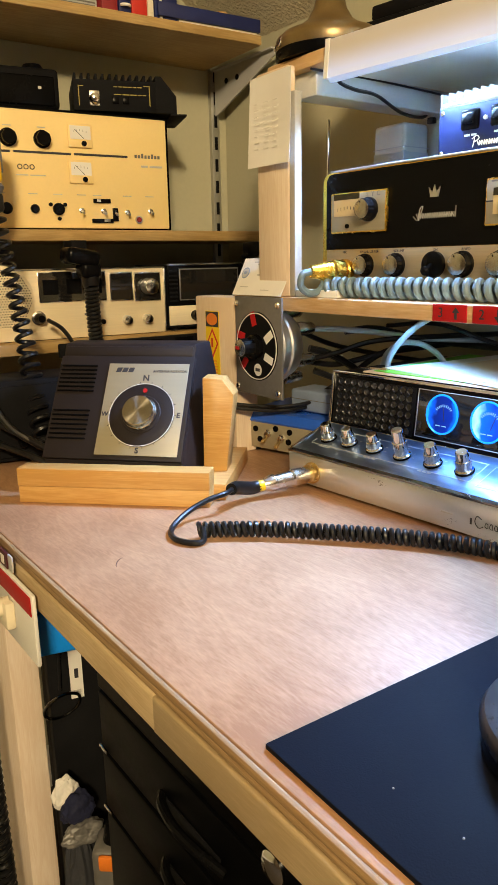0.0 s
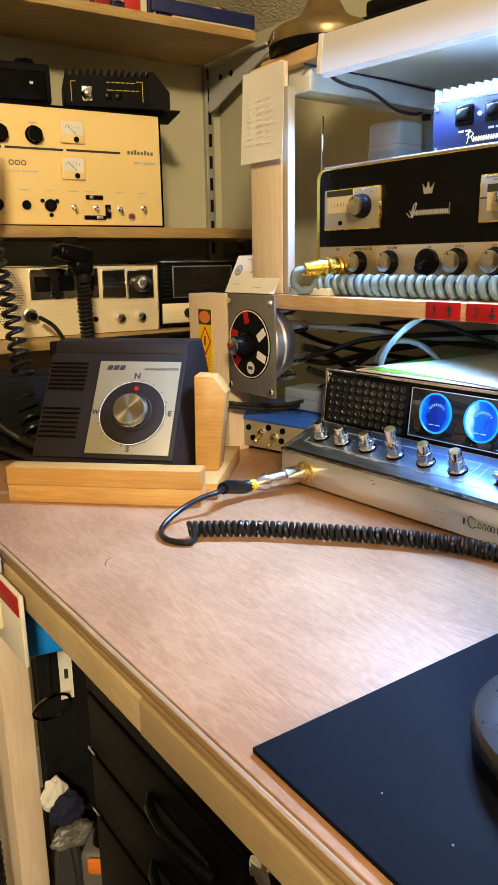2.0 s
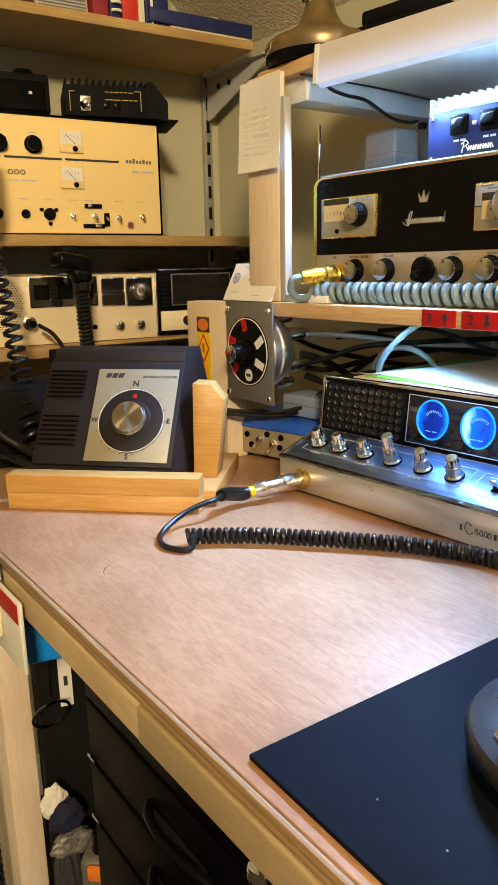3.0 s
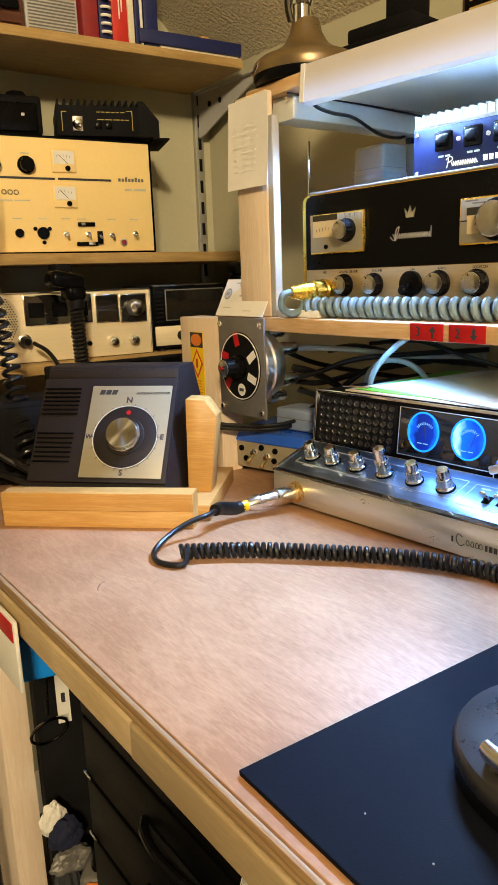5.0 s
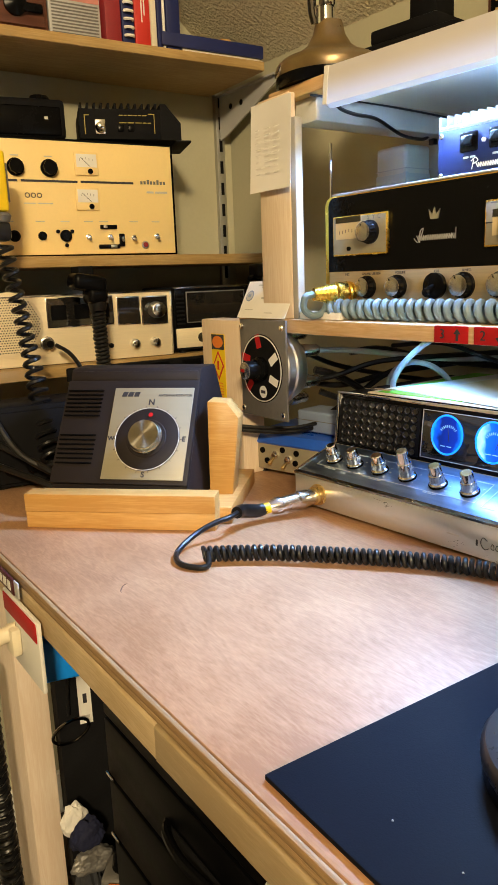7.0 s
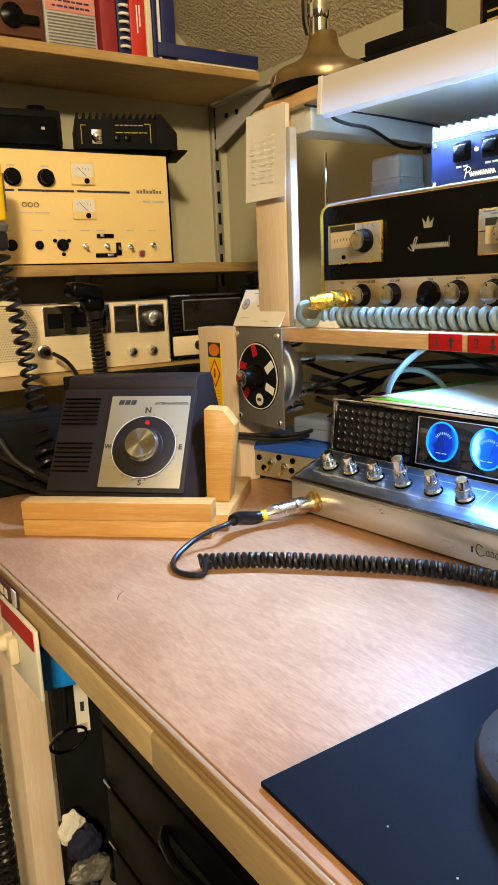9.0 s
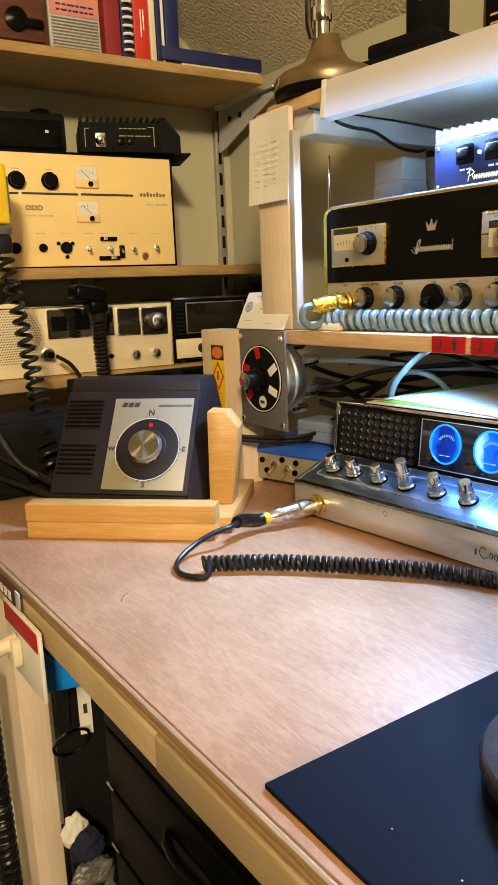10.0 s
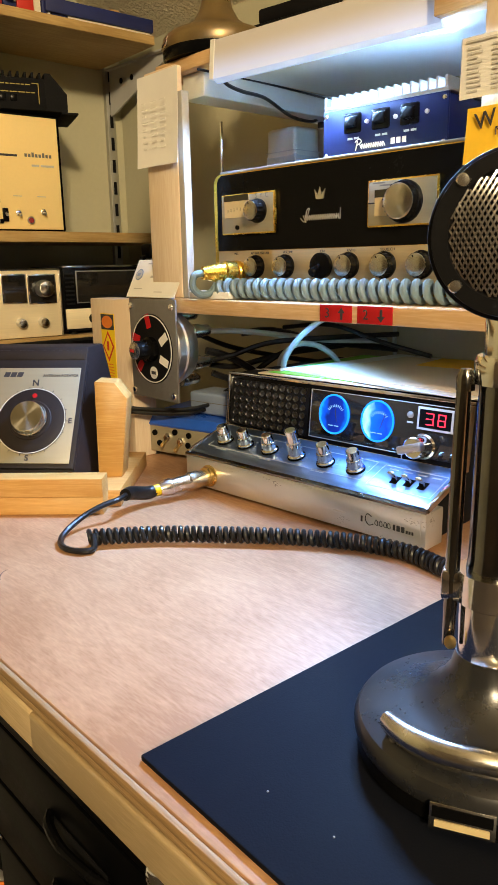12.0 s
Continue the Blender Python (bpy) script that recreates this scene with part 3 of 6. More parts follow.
def base_station():
    """Wide satin transceiver with a round loudspeaker."""
    t = thing("base_transceiver", "satin silver base station transceiver with dark dial windows", "radio", (0.610, 1.095, 0.904), -6)
    part("case", box(-0.37, 0.004, 0.004, 0.16, 0.0, 0.108, 0.002), BLACK_MATT, t)
    part("front_panel", box(-0.37, 0.005, 0.0, 0.0038, 0.001, 0.107, 0.0012), SILVER, t, "satin silver panel")
    part("trim", box(-0.37, 0.006, -0.003, 0.003, 0.1072, 0.1095, 0.0008), CHROME, t)
    part("trim", box(0.0052, 0.0075, -0.003, 0.003, 0.0, 0.1072, 0.0006), CHROME, t)
    s = part("loudspeaker", lathe([(0.050, 0), (0.050, 0.0015), (0.047, 0.002), (0.0, 0.002)], 40, facing(-0.262, 0.0, 0.066)), SILVER, t, "round perforated loudspeaker grille")
    bm = bmesh.new()
    for i in range(-11, 12):
        for j in range(-11, 12):
            x, z = i * 0.0041 + (j % 2) * 0.002, j * 0.0038
            if x * x + z * z < 0.046 ** 2:
                lathe([(0.0011, 0.0018), (0.0011, 0.0024)], 6, facing(-0.262 + x, 0.0, 0.066 + z), bm)
    tagged(part("perforation", bm, BLACK_MATT, s, "", False), kind="stuff")
    for x0, x1, z0, z1 in ((-0.203, -0.098, 0.060, 0.103), (-0.088, -0.052, 0.058, 0.100), (-0.046, -0.003, 0.056, 0.099)):
        w = part("window_frame", box(x0 - 0.002, x1 + 0.002, -0.003, 0.0, z0 - 0.002, z1 + 0.002, 0.001), CHROME, t)
        part("window", box(x0, x1, -0.0036, -0.003, z0, z1), GLASS_DARK, w, "dark dial window")
        if x0 < -0.2:
            for x in (-0.185, -0.148, -0.115):
                part("dial_plate", box(x - 0.013, x + 0.011, -0.004, -0.0036, z0 + 0.010, z1 - 0.010), BLACK, w)
    knob("tuning_knob", t, facing(-0.024, -0.0036, 0.078), 0.0135, 0.018, CHROME, ALU, "large satin tuning knob")
    for x, r in ((-0.20, 0.0), (-0.126, 0.004), (-0.104, 0.004), (-0.0637, 0.0075), (-0.0275, 0.0075)):
        if r > 0.005:
            knob("knob", t, facing(x, 0.0, 0.025), r, 0.012, CHROME, ALU, "satin knob", 1.0, 12, False)
        elif r:
            part("push_button", lathe([(r, 0), (r, 0.003), (r * 0.5, 0.004), (0, 0.004)], 16, facing(x, 0.0, 0.024)), BLACK, t)
    bars("caption", [(-0.134, -0.118, 0.036, 0.039)], INK, t, facing(0, 0.0, 0))
    part("mic_socket", lathe([(0.011, 0), (0.011, 0.004), (0.009, 0.005)], 20, facing(-0.208, 0.0, 0.035)), NICKEL, t)
    part("mic_plug", lathe([(0.008, 0.004), (0.0085, 0.012), (0.006, 0.018), (0.0055, 0.022), (0, 0.022)], 18, facing(-0.208, 0.0, 0.035)), BLACK, t)
    return t


base_station()
cord = thing("cable", "black microphone cable hanging from the silver transceiver", "cable", (0, 0, 0))
part("cord", tube(smooth_path([(0.404, 1.078, 0.938), (0.415, 1.050, 0.925), (0.428, 1.035, 0.895), (0.44, 1.02, 0.85), (0.44, 1.00, 0.775), (0.45, 0.99, 0.76)]), 0.0032, 8), RUBBER, cord)


def second_radio():
    t = thing("mobile_transceiver", "black and silver transceiver beside the silver base station", "radio", (0.612, 1.095, 0.904), -7)
    part("case", box(0.012, 0.20, 0.003, 0.16, 0.006, 0.112, 0.002), BLACK_MATT, t)
    part("front_panel", box(0.012, 0.20, 0.0, 0.0028, 0.044, 0.110, 0.001), BLACK, t)
    part("lower_panel", box(0.012, 0.20, -0.001, 0.0028, 0.010, 0.043, 0.001), SILVER, t, "silver lower strip")
    part("trim", box(0.010, 0.202, -0.003, 0.003, 0.110, 0.113, 0.0006), CHROME, t)
    w = part("window_frame", box(0.032, 0.145, -0.002, 0.0, 0.052, 0.105, 0.0008), GREY, t)
    part("window", box(0.034, 0.143, -0.0026, -0.002, 0.054, 0.103), GLASS_DARK, w)
    for i in range(8):
        part("louvre", box(0.014, 0.029, -0.0015, 0.0, 0.050 + i * 0.007, 0.053 + i * 0.007), BLACK_MATT, t)
    for x in (0.060, 0.105, 0.135):
        knob("knob", t, facing(x, -0.001, 0.026), 0.0085, 0.014, None, BLACK, "black knob")
    for x in (0.03, 0.17):
        part("foot", lathe([(0.008, 0), (0.008, 0.006)], 14, pose(x, 0.02, 0.0)), RUBBER, t)


second_radio()
cord = thing("cable", "black coiled cable falling from the second transceiver", "cable", (0, 0, 0))
part("lead", tube(smooth_path([(0.675, 1.070, 0.928), (0.690, 1.045, 0.928), (0.700, 1.035, 0.905), (0.700, 1.03, 0.88)]), 0.0035, 8), RUBBER, cord)
part("coiled_cord", coil([(0.700, 1.03, 0.885), (0.700, 1.03, 0.80), (0.69, 1.02, 0.757)], 0.008, 0.0028, 15), RUBBER, cord)
part("hanging_coil", coil([(0.768, 1.06, 1.03), (0.765, 1.055, 0.97), (0.762, 1.05, 0.915)], 0.010, 0.003, 11), RUBBER, cord)
part("plug", box(0.765, 0.800, 1.045, 1.075, 1.028, 1.052, 0.005, 3), RUBBER, cord)

mc = thing("hand_microphone", "black hand microphone hung from the shelf by its clip", "microphone", (0.451, 1.055, 1.054))
part("clip", box(-0.012, 0.012, -0.004, 0.028, -0.012, 0.0, 0.001), BLACK_MATT, mc)
part("body", box(-0.028, 0.024, -0.036, 0.002, -0.037, -0.013, 0.008, 3, m=pose(0, 0, 0, 0, 9, 0)), BLACK, mc)
part("head", box(-0.010, 0.022, -0.034, 0.000, -0.056, -0.030, 0.009, 3), BLACK, mc)
part("stem", lathe([(0.012, 0), (0.014, 0.010), (0.013, 0.028), (0.010, 0.030)], 18, pose(0.008, -0.018, -0.066)), RUBBER, mc)
part("coiled_cord", coil([(0.008, -0.018, -0.066), (0.008, -0.020, -0.11), (0.010, -0.020, -0.17), (0.012, -0.018, -0.28)], 0.0086, 0.0030, 36), RUBBER, mc)

ym = thing("handheld_microphone", "yellow handheld microphone hanging by its black coiled cord", "microphone", (0.318, 1.015, 1.118))
part("body", box(-0.022, 0.012, -0.015, 0.012, 0.008, 0.085, 0.004, 3), YELLOW, ym)
part("push_bar", box(0.0122, 0.016, -0.008, 0.008, 0.02, 0.07, 0.0015), GREY, ym)
part("strain_relief", lathe([(0.012, 0), (0.015, 0.008), (0.012, 0.012)], 18, pose(0.002, 0, -0.005)), GREY, ym)
part("grip", box(-0.020, 0.012, -0.014, 0.010, -0.03, -0.005, 0.005), RUBBER, ym)
part("coiled_cord", coil([(0.0, -0.005, -0.03), (0.006, -0.01, -0.08), (0.016, -0.01, -0.15), (0.020, -0.025, -0.22), (0.016, -0.055, -0.29), (0.014, -0.085, -0.345)], lambda s: 0.011 - 0.002 * math.sin(6 * s), 0.0032, 22, 14), RUBBER, ym)
part("hanger", tube([(0, 0.01, 0.085), (0, 0.02, 0.12), (0, 0.068, 0.13)], 0.002, 6), STEEL, ym)

# dark equipment standing at the back of the bench
eq = thing("power_supply", "black metal power supply standing at the back of the bench", "power supply", (0.225, 0.975, DESK), -8)
part("case", box(0.03, 0.19, 0.0, 0.085, 0.004, 0.115, 0.004), BLACK_MATT, eq)
part("front_panel", box(0.035, 0.185, -0.003, -0.0005, 0.010, 0.108, 0.002), BLACK_MATT, eq)
for x in (0.055, 0.085):
    part("terminal", lathe([(0.006, 0), (0.006, 0.010), (0.004, 0.012), (0, 0.012)], 14, facing(x, -0.003, 0.03)), BLACK, eq)
for x in (0.05, 0.17):
    part("foot", lathe([(0.009, 0), (0.009, 0.004)], 14, pose(x, 0.02, 0.0)), RUBBER, eq)
cl = thing("cable_bundle", "tangle of black cables at the back of the bench", "cable", (0, 0, 0))
for k, pts in enumerate((((0.255, 0.98, 0.90), (0.275, 0.93, 0.83), (0.30, 0.90, 0.80), (0.36, 0.86, 0.765)),
                         ((0.245, 0.97, 0.84), (0.28, 0.93, 0.815), (0.315, 0.88, 0.79), (0.34, 0.87, 0.763)),
                         ((0.25, 0.99, 0.80), (0.29, 0.90, 0.785), (0.33, 0.86, 0.765), (0.38, 0.84, 0.760)))):
    part("cable", tube(smooth_path(pts), 0.0045, 8), RUBBER, cl)


# ---- books and boxes on the top shelf ----
def book(x0, x1, depth, h, cover, label, z=1.3856, y=1.10, pages=True, band=None, category="book"):
    t = thing("book", label, category, (x0, y - 0.06 * (x0 - 0.5), z), -3)
    w = x1 - x0
    part("cover", box(0, w, 0, depth, 0, h, 0.0015), cover, t)
    if pages:
        part("pages", box(0.002, w - 0.002, 0.003, depth - 0.002, h, h + 0.001), PAGE, t)
    if band:
        bars("spine_print", text_lines(random.Random(int(x0 * 1000)), 0.2 * w, 0.8 * w, 0.05 * h, 0.9 * h, 9, 0.4), band, t, facing(0, 0, 0))
    return t


bx = thing("wooden_box", "dark brown wooden cabinet with a round black knob", "cabinet", (0.20, 1.118, 1.3856), -3)
part("carcass", box(0.0, 0.248, 0.0, 0.10, 0.0, 0.16, 0.003), BROWN, bx)
part("door", box(0.006, 0.242, -0.004, -0.0005, 0.006, 0.154, 0.002), BROWN, bx)
part("latch", lathe([(0.016, 0), (0.016, 0.006), (0.006, 0.010), (0, 0.011)], 22, facing(0.200, -0.004, 0.032)), BLACK, bx)
part("latch_arm", box(0.195, 0.238, -0.012, -0.008, 0.022, 0.034, 0.003), BLACK, bx)
cs = thing("clear_case", "clear plastic case of pink and grey printed cards", "case", (0.452, 1.112, 1.3856), -3)
part("tray", box(0.0, 0.080, 0.0, 0.08, 0.0, 0.15, 0.002), GREY_LT, cs)
part("printed_card", box(0.002, 0.078, -0.0012, -0.0002, 0.052, 0.15), PINK, cs, "pink printed card")
bars("caption", text_lines(random.Random(7), 0.012, 0.07, 0.055, 0.07, 2, 0.35), BOOK_NAVY, cs, facing(0, -0.0012, 0))
bars("corrugation", [(0.004, 0.076, 0.006 + i * 0.0045, 0.008 + i * 0.0045) for i in range(10)], GREY, cs, facing(0, -0.0002, 0), 0.0008, "grey ribbed edge")
book(0.535, 0.5605, 0.12, 0.19, MAROON, "maroon cloth-bound book with silver script on its spine", band=None)
sp = book(0.562, 0.582, 0.13, 0.17, BOOK_NAVY, "dark spiral-bound manual with a white plastic comb")
for i in range(14):
    part("comb_ring", tube([(0.010 + 0.007 * math.cos(a), -0.002 - 0.005 * math.sin(a), 0.012 + i * 0.0115) for a in np.linspace(0, math.pi, 9)], 0.0022, 6), PAPER, sp, "white comb ring" if i == 0 else "")
red_manual = book(0.583, 0.609, 0.13, 0.19, BOOK_RED, "bright red softback manual with a small white spine print")
bars("spine_print", [(0.594, 0.596, 0.035, 0.075), (0.5985, 0.6005, 0.045, 0.075)], PAPER, red_manual, facing(-0.583, 0, 0))
book(0.610, 0.620, 0.125, 0.18, PAGE, "thin cream softback booklet")
book(0.6215, 0.630, 0.12, 0.19, BOOK_NAVY, "thin dark blue booklet between the manuals")
book(0.6305, 0.635, 0.12, 0.18, PAPER, "thin white booklet standing on the shelf")
book(0.637, 0.661, 0.12, 0.20, BOOK_NAVY, "tall dark blue binder")
fl = thing("book", "dark blue hardback lying flat on the shelf", "book", (0.625, 1.085, 1.3856), -3)
part("back_cover", box(0.036, 0.190, 0.004, 0.12, 0.0, 0.003, 0.0008), PAPER, fl)
part("pages", box(0.038, 0.186, 0.007, 0.12, 0.003, 0.006), PAGE, fl)
part("cover", box(0.0, 0.190, 0.002, 0.12, 0.006, 0.026, 0.0015), BOOK_NAVY, fl)
wd = thing("wood_offcut", "tan wooden offcut with a pointed end on the blue book", "offcut", (0.668, 1.118, 1.412), -3)
part("block", prism([(0, 0), (0.05, 0), (0.05, 0.016), (0, 0.010)], 0.0, 0.10, None, None, 0.001), PINE_X, wd)
part("tip", prism([(0, 0.0), (0.04, 0.0), (0.04, 0.022), (0.02, 0.02)], 0.1005, 0.115), PINE_X, wd)

# ---- shelf unit over the bench ----
unit = thing("shelf_unit", "home-made pine shelf unit with a white underside", "shelf", (0, 0, 0))
part("lower_shelf", box(0.565, 0.862, -0.6, 0.8145, 0.959, 0.976, 0.0015), PINE, unit, "pine shelf board")
part("upper_shelf", box(0.622, 0.862, -0.6, 0.667, 1.2365, 1.2525, 0.0015), PINE, unit, "pine shelf board")
part("upper_shelf_end", box(0.600, 0.862, 0.6675, 0.782, 1.2365, 1.2525, 0.003), PINE, unit, "pine shelf board end")
part("underside", box(0.624, 0.861, -0.6, 0.69, 1.2325, 1.2362), UNDER, unit, "white painted underside")
part("side_rail", box(0.612, 0.862, 0.702, 0.742, 1.208, 1.2362, 0.0015), UNDER, unit, "pale painted rail")
part("fascia", box(0.603, 0.6215, -0.6, 0.383, 1.216, 1.2522, 0.0015), PINE, unit)
part("support", box(0.565, 0.603, 0.815, 0.913, DESK, 0.972, 0.002), PINE_V, unit, "pine upright")
part("support", box(0.565, 0.603, -0.4, -0.31, DESK, 0.9588, 0.002), PINE_V, unit, "pine upright")
part("post", box(0.570, 0.581, 0.703, 0.764, 0.9765, 1.2362, 0.002), PINE_V, unit, "pine post")
part("post", box(0.570, 0.610, 0.255, 0.314, 0.9765, 1.2138, 0.002), PINE_V, unit, "pine post")
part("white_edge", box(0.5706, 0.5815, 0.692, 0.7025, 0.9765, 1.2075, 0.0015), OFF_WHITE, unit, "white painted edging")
part("white_edge", box(0.572, 0.598, 0.62, 0.702, 0.9765, 0.985, 0.001), WHITE, unit, "white painted edging")

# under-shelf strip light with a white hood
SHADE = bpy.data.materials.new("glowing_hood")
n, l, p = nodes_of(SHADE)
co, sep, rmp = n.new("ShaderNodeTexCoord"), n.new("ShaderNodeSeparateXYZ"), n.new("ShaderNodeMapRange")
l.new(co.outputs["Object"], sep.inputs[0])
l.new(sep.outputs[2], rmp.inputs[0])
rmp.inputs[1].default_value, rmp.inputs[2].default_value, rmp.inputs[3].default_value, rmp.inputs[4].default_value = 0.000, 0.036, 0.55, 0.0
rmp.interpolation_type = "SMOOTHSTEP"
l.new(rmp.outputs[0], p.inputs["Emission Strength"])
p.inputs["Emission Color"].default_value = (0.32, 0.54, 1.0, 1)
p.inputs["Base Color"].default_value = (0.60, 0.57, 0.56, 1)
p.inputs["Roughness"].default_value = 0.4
ul = thing("under_shelf_light", "white plastic strip light glowing under the upper shelf", "lamp", (0.592, 0.664, 1.211), -84.5)
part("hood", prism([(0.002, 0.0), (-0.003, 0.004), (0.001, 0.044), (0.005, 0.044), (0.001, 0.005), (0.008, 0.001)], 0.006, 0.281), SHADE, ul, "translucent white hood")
part("end_cap", prism([(-0.004, 0.004), (0.0, 0.045), (0.006, 0.045), (0.006, 0.010), (0.020, 0.004)], 0.0, 0.0058), WHITE, ul)
part("diffuser", box(0.02, 0.25, 0.046, 0.062, 0.0190, 0.0212, 0.0006), TUBE, ul, "bright diffuser strip")
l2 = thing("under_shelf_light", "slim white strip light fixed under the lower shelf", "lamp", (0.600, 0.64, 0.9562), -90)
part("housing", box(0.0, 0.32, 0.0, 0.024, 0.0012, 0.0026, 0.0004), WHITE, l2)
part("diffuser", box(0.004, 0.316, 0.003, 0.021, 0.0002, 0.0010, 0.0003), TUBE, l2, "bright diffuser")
cd = thing("lamp_cord", "thin black cord of the strip light under the shelf", "cord", (0, 0, 0))
part("cord", tube(smooth_path([(0.600, 0.655, 1.222), (0.606, 0.655, 1.212), (0.64, 0.665, 1.210), (0.70, 0.69, 1.2145), (0.76, 0.705, 1.203), (0.81, 0.715, 1.203), (0.838, 0.725, 1.212), (0.845, 0.727, 1.206)]), 0.0022, 8), RUBBER, cd)
part("clip", box(0.842, 0.850, 0.722, 0.732, 1.200, 1.208, 0.001), RUBBER, cd)
cd = thing("lamp_cord", "thin dark cable along the back of the shelf rail", "cord", (0, 0, 0))
part("cord", tube(smooth_path([(0.6, 0.698, 1.234), (0.70, 0.696, 1.2335), (0.80, 0.695, 1.2305), (0.858, 0.698, 1.229)]), 0.0014, 6), RUBBER, cd)


def sheet(name, label, category, at, rz, w, h, material, lean=0.0, bend=0.0):
    """A sheet of paper with a slight curl, standing from its lower left corner."""
    t = thing(name, label, category, at, rz)
    b = bmesh.new()
    nx, nz = 6, 10
    grid = {}
    for k, off in ((0, 0.0), (1, 0.0004)):
        for i in range(nx + 1):
            for j in range(nz + 1):
                u, v = i / nx, j / nz
                y = off + math.tan(radians(lean)) * v * h + bend * ((1 - v) ** 2 * 0.8 + 0.5 * (u - 0.5) ** 2 + 0.1 * math.sin(5 * u + 4 * v))
                grid[k, i, j] = b.verts.new((u * w, y, v * h))
    for i in range(nx):
        for j in range(nz):
            b.faces.new((grid[0, i, j], grid[0, i + 1, j], grid[0, i + 1, j + 1], grid[0, i, j + 1]))
            b.faces.new((grid[1, i, j + 1], grid[1, i + 1, j + 1], grid[1, i + 1, j], grid[1, i, j]))
    for i in range(nx):
        for j in (0, nz):
            b.faces.new((grid[0, i, j], grid[1, i, j], grid[1, i + 1, j], grid[0, i + 1, j]))
    for j in range(nz):
        for i in (0, nx):
            b.faces.new((grid[0, i, j], grid[0, i, j + 1], grid[1, i, j + 1], grid[1, i, j]))
    part("sheet", b, material, t)
    return t


pp = sheet("paper_note", "curled white paper with faded columns of writing on the post", "paper", (0.5665, 0.772, 1.130), -90, 0.080, 0.102, PAPER, 0, -0.006)
rng = random.Random(3)
bars("writing", [(x, x + rng.uniform(0.006, 0.013), z, z + 0.0011) for z in np.arange(0.02, 0.075, 0.0072) for x in (0.014, 0.032, 0.050)], INK_PALE, pp, facing(0, -0.0048, 0), 0.0004)
cardt = thing("postcard", "white printed card with two round emblems leaning on the shelf", "card", (0.5605, 0.812, 0.9765), -90)
lean = pose(0, 0, 0, -27, 0, 0)
part("card", box(0.0, 0.104, 0.0, 0.0006, 0.0, 0.052, m=lean), PAPER, cardt)
cm = lean @ facing(0, -0.0001, 0)
for x, ring in ((0.013, False), (0.087, True)):
    e = part("emblem", lathe([(0.0078, 0), (0.0078, 0.0004), (0, 0.0004)], 24, cm @ pose(x, 0.031, 0)), INK if ring else GREY_BLUE, cardt)
    part("disc", lathe([(0.0062, 0.0004), (0.0062, 0.0007), (0, 0.0007)], 24, cm @ pose(x, 0.031, 0)), PAPER if ring else GREY_LT, e)
    part("mark", box(x - 0.003, x + 0.003, 0.029, 0.033, 0.0007, 0.001, m=cm @ pose(0, 0, 0)), INK if ring else GREY_BLUE, e)
bars("print", [(0.025, 0.082, 0.0455, 0.0470), (0.034, 0.070, 0.0425, 0.0435), (0.040, 0.054, 0.027, 0.0295), (0.058, 0.075, 0.007, 0.008), (0.012, 0.030, 0.011, 0.012)], INK_SOFT, cardt, cm)
ls = sheet("printed_list", "white printed two-column list fixed to the post", "paper", (0.5645, 0.329, 1.137), -90, 0.070, 0.044, PAPER, 0, -0.001)
bars("print", [(0.006 + c * 0.021, 0.010 + c * 0.021 + rng.uniform(0.004, 0.009), 0.004 + i * 0.0034, 0.0055 + i * 0.0034) for i in range(10) for c in range(2)] + [(0.004, 0.034, 0.0395, 0.0410)], INK_SOFT, ls, facing(0, -0.0010, 0), 0.0004)
nt = sheet("sticky_note", "yellow sticky note with a pencilled W and arrow", "note", (0.560, 0.3185, 1.088), -90, 0.070, 0.041, NOTE, 0, -0.004)
letters("letter", "W", 0.017, INK, nt, facing(0.017, -0.0026, 0.0305, 0, 8))
ar = bmesh.new()
tube([(0.038, -0.0030, 0.014), (0.026, -0.0026, 0.0245)], 0.0005, 5, ar)
tube([(0.0262, -0.0026, 0.019), (0.026, -0.0026, 0.0245), (0.0315, -0.0027, 0.0245)], 0.0005, 5, ar)
part("arrow", ar, INK, nt)

for word, up, y in (("3", True, 0.4735), ("2", False, 0.4265)):
    t = thing("red_label", "red tape label with a black %s and an arrow pointing %s" % (word, "up" if up else "down"), "label", (0.5635, y, 0.9592), -90, "red shelf labels")
    part("tape", box(0.0, 0.040, -0.0002, 0.0012, 0.0005, 0.0168, 0.0003), RED, t)
    letters("digit", word, 0.013, INK, t, facing(0.010, -0.0003, 0.0085))
    s = 1 if up else -1
    b = bmesh.new()
    box(-0.0014, 0.0014, -0.0055, 0.001, 0, 0.0004, bm=b)
    vs = [b.verts.new(q) for q in ((-0.0045, 0.0008, 0.0004), (0.0045, 0.0008, 0.0004), (0, 0.006, 0.0004))]
    b.faces.new(vs)
    bmesh.ops.transform(b, matrix=facing(0.028, -0.0003, 0.0085) @ pose(0, 0, 0, 0, 0, 0 if up else 180), verts=b.verts[:])
    part("arrow", b, INK, t, "", False)

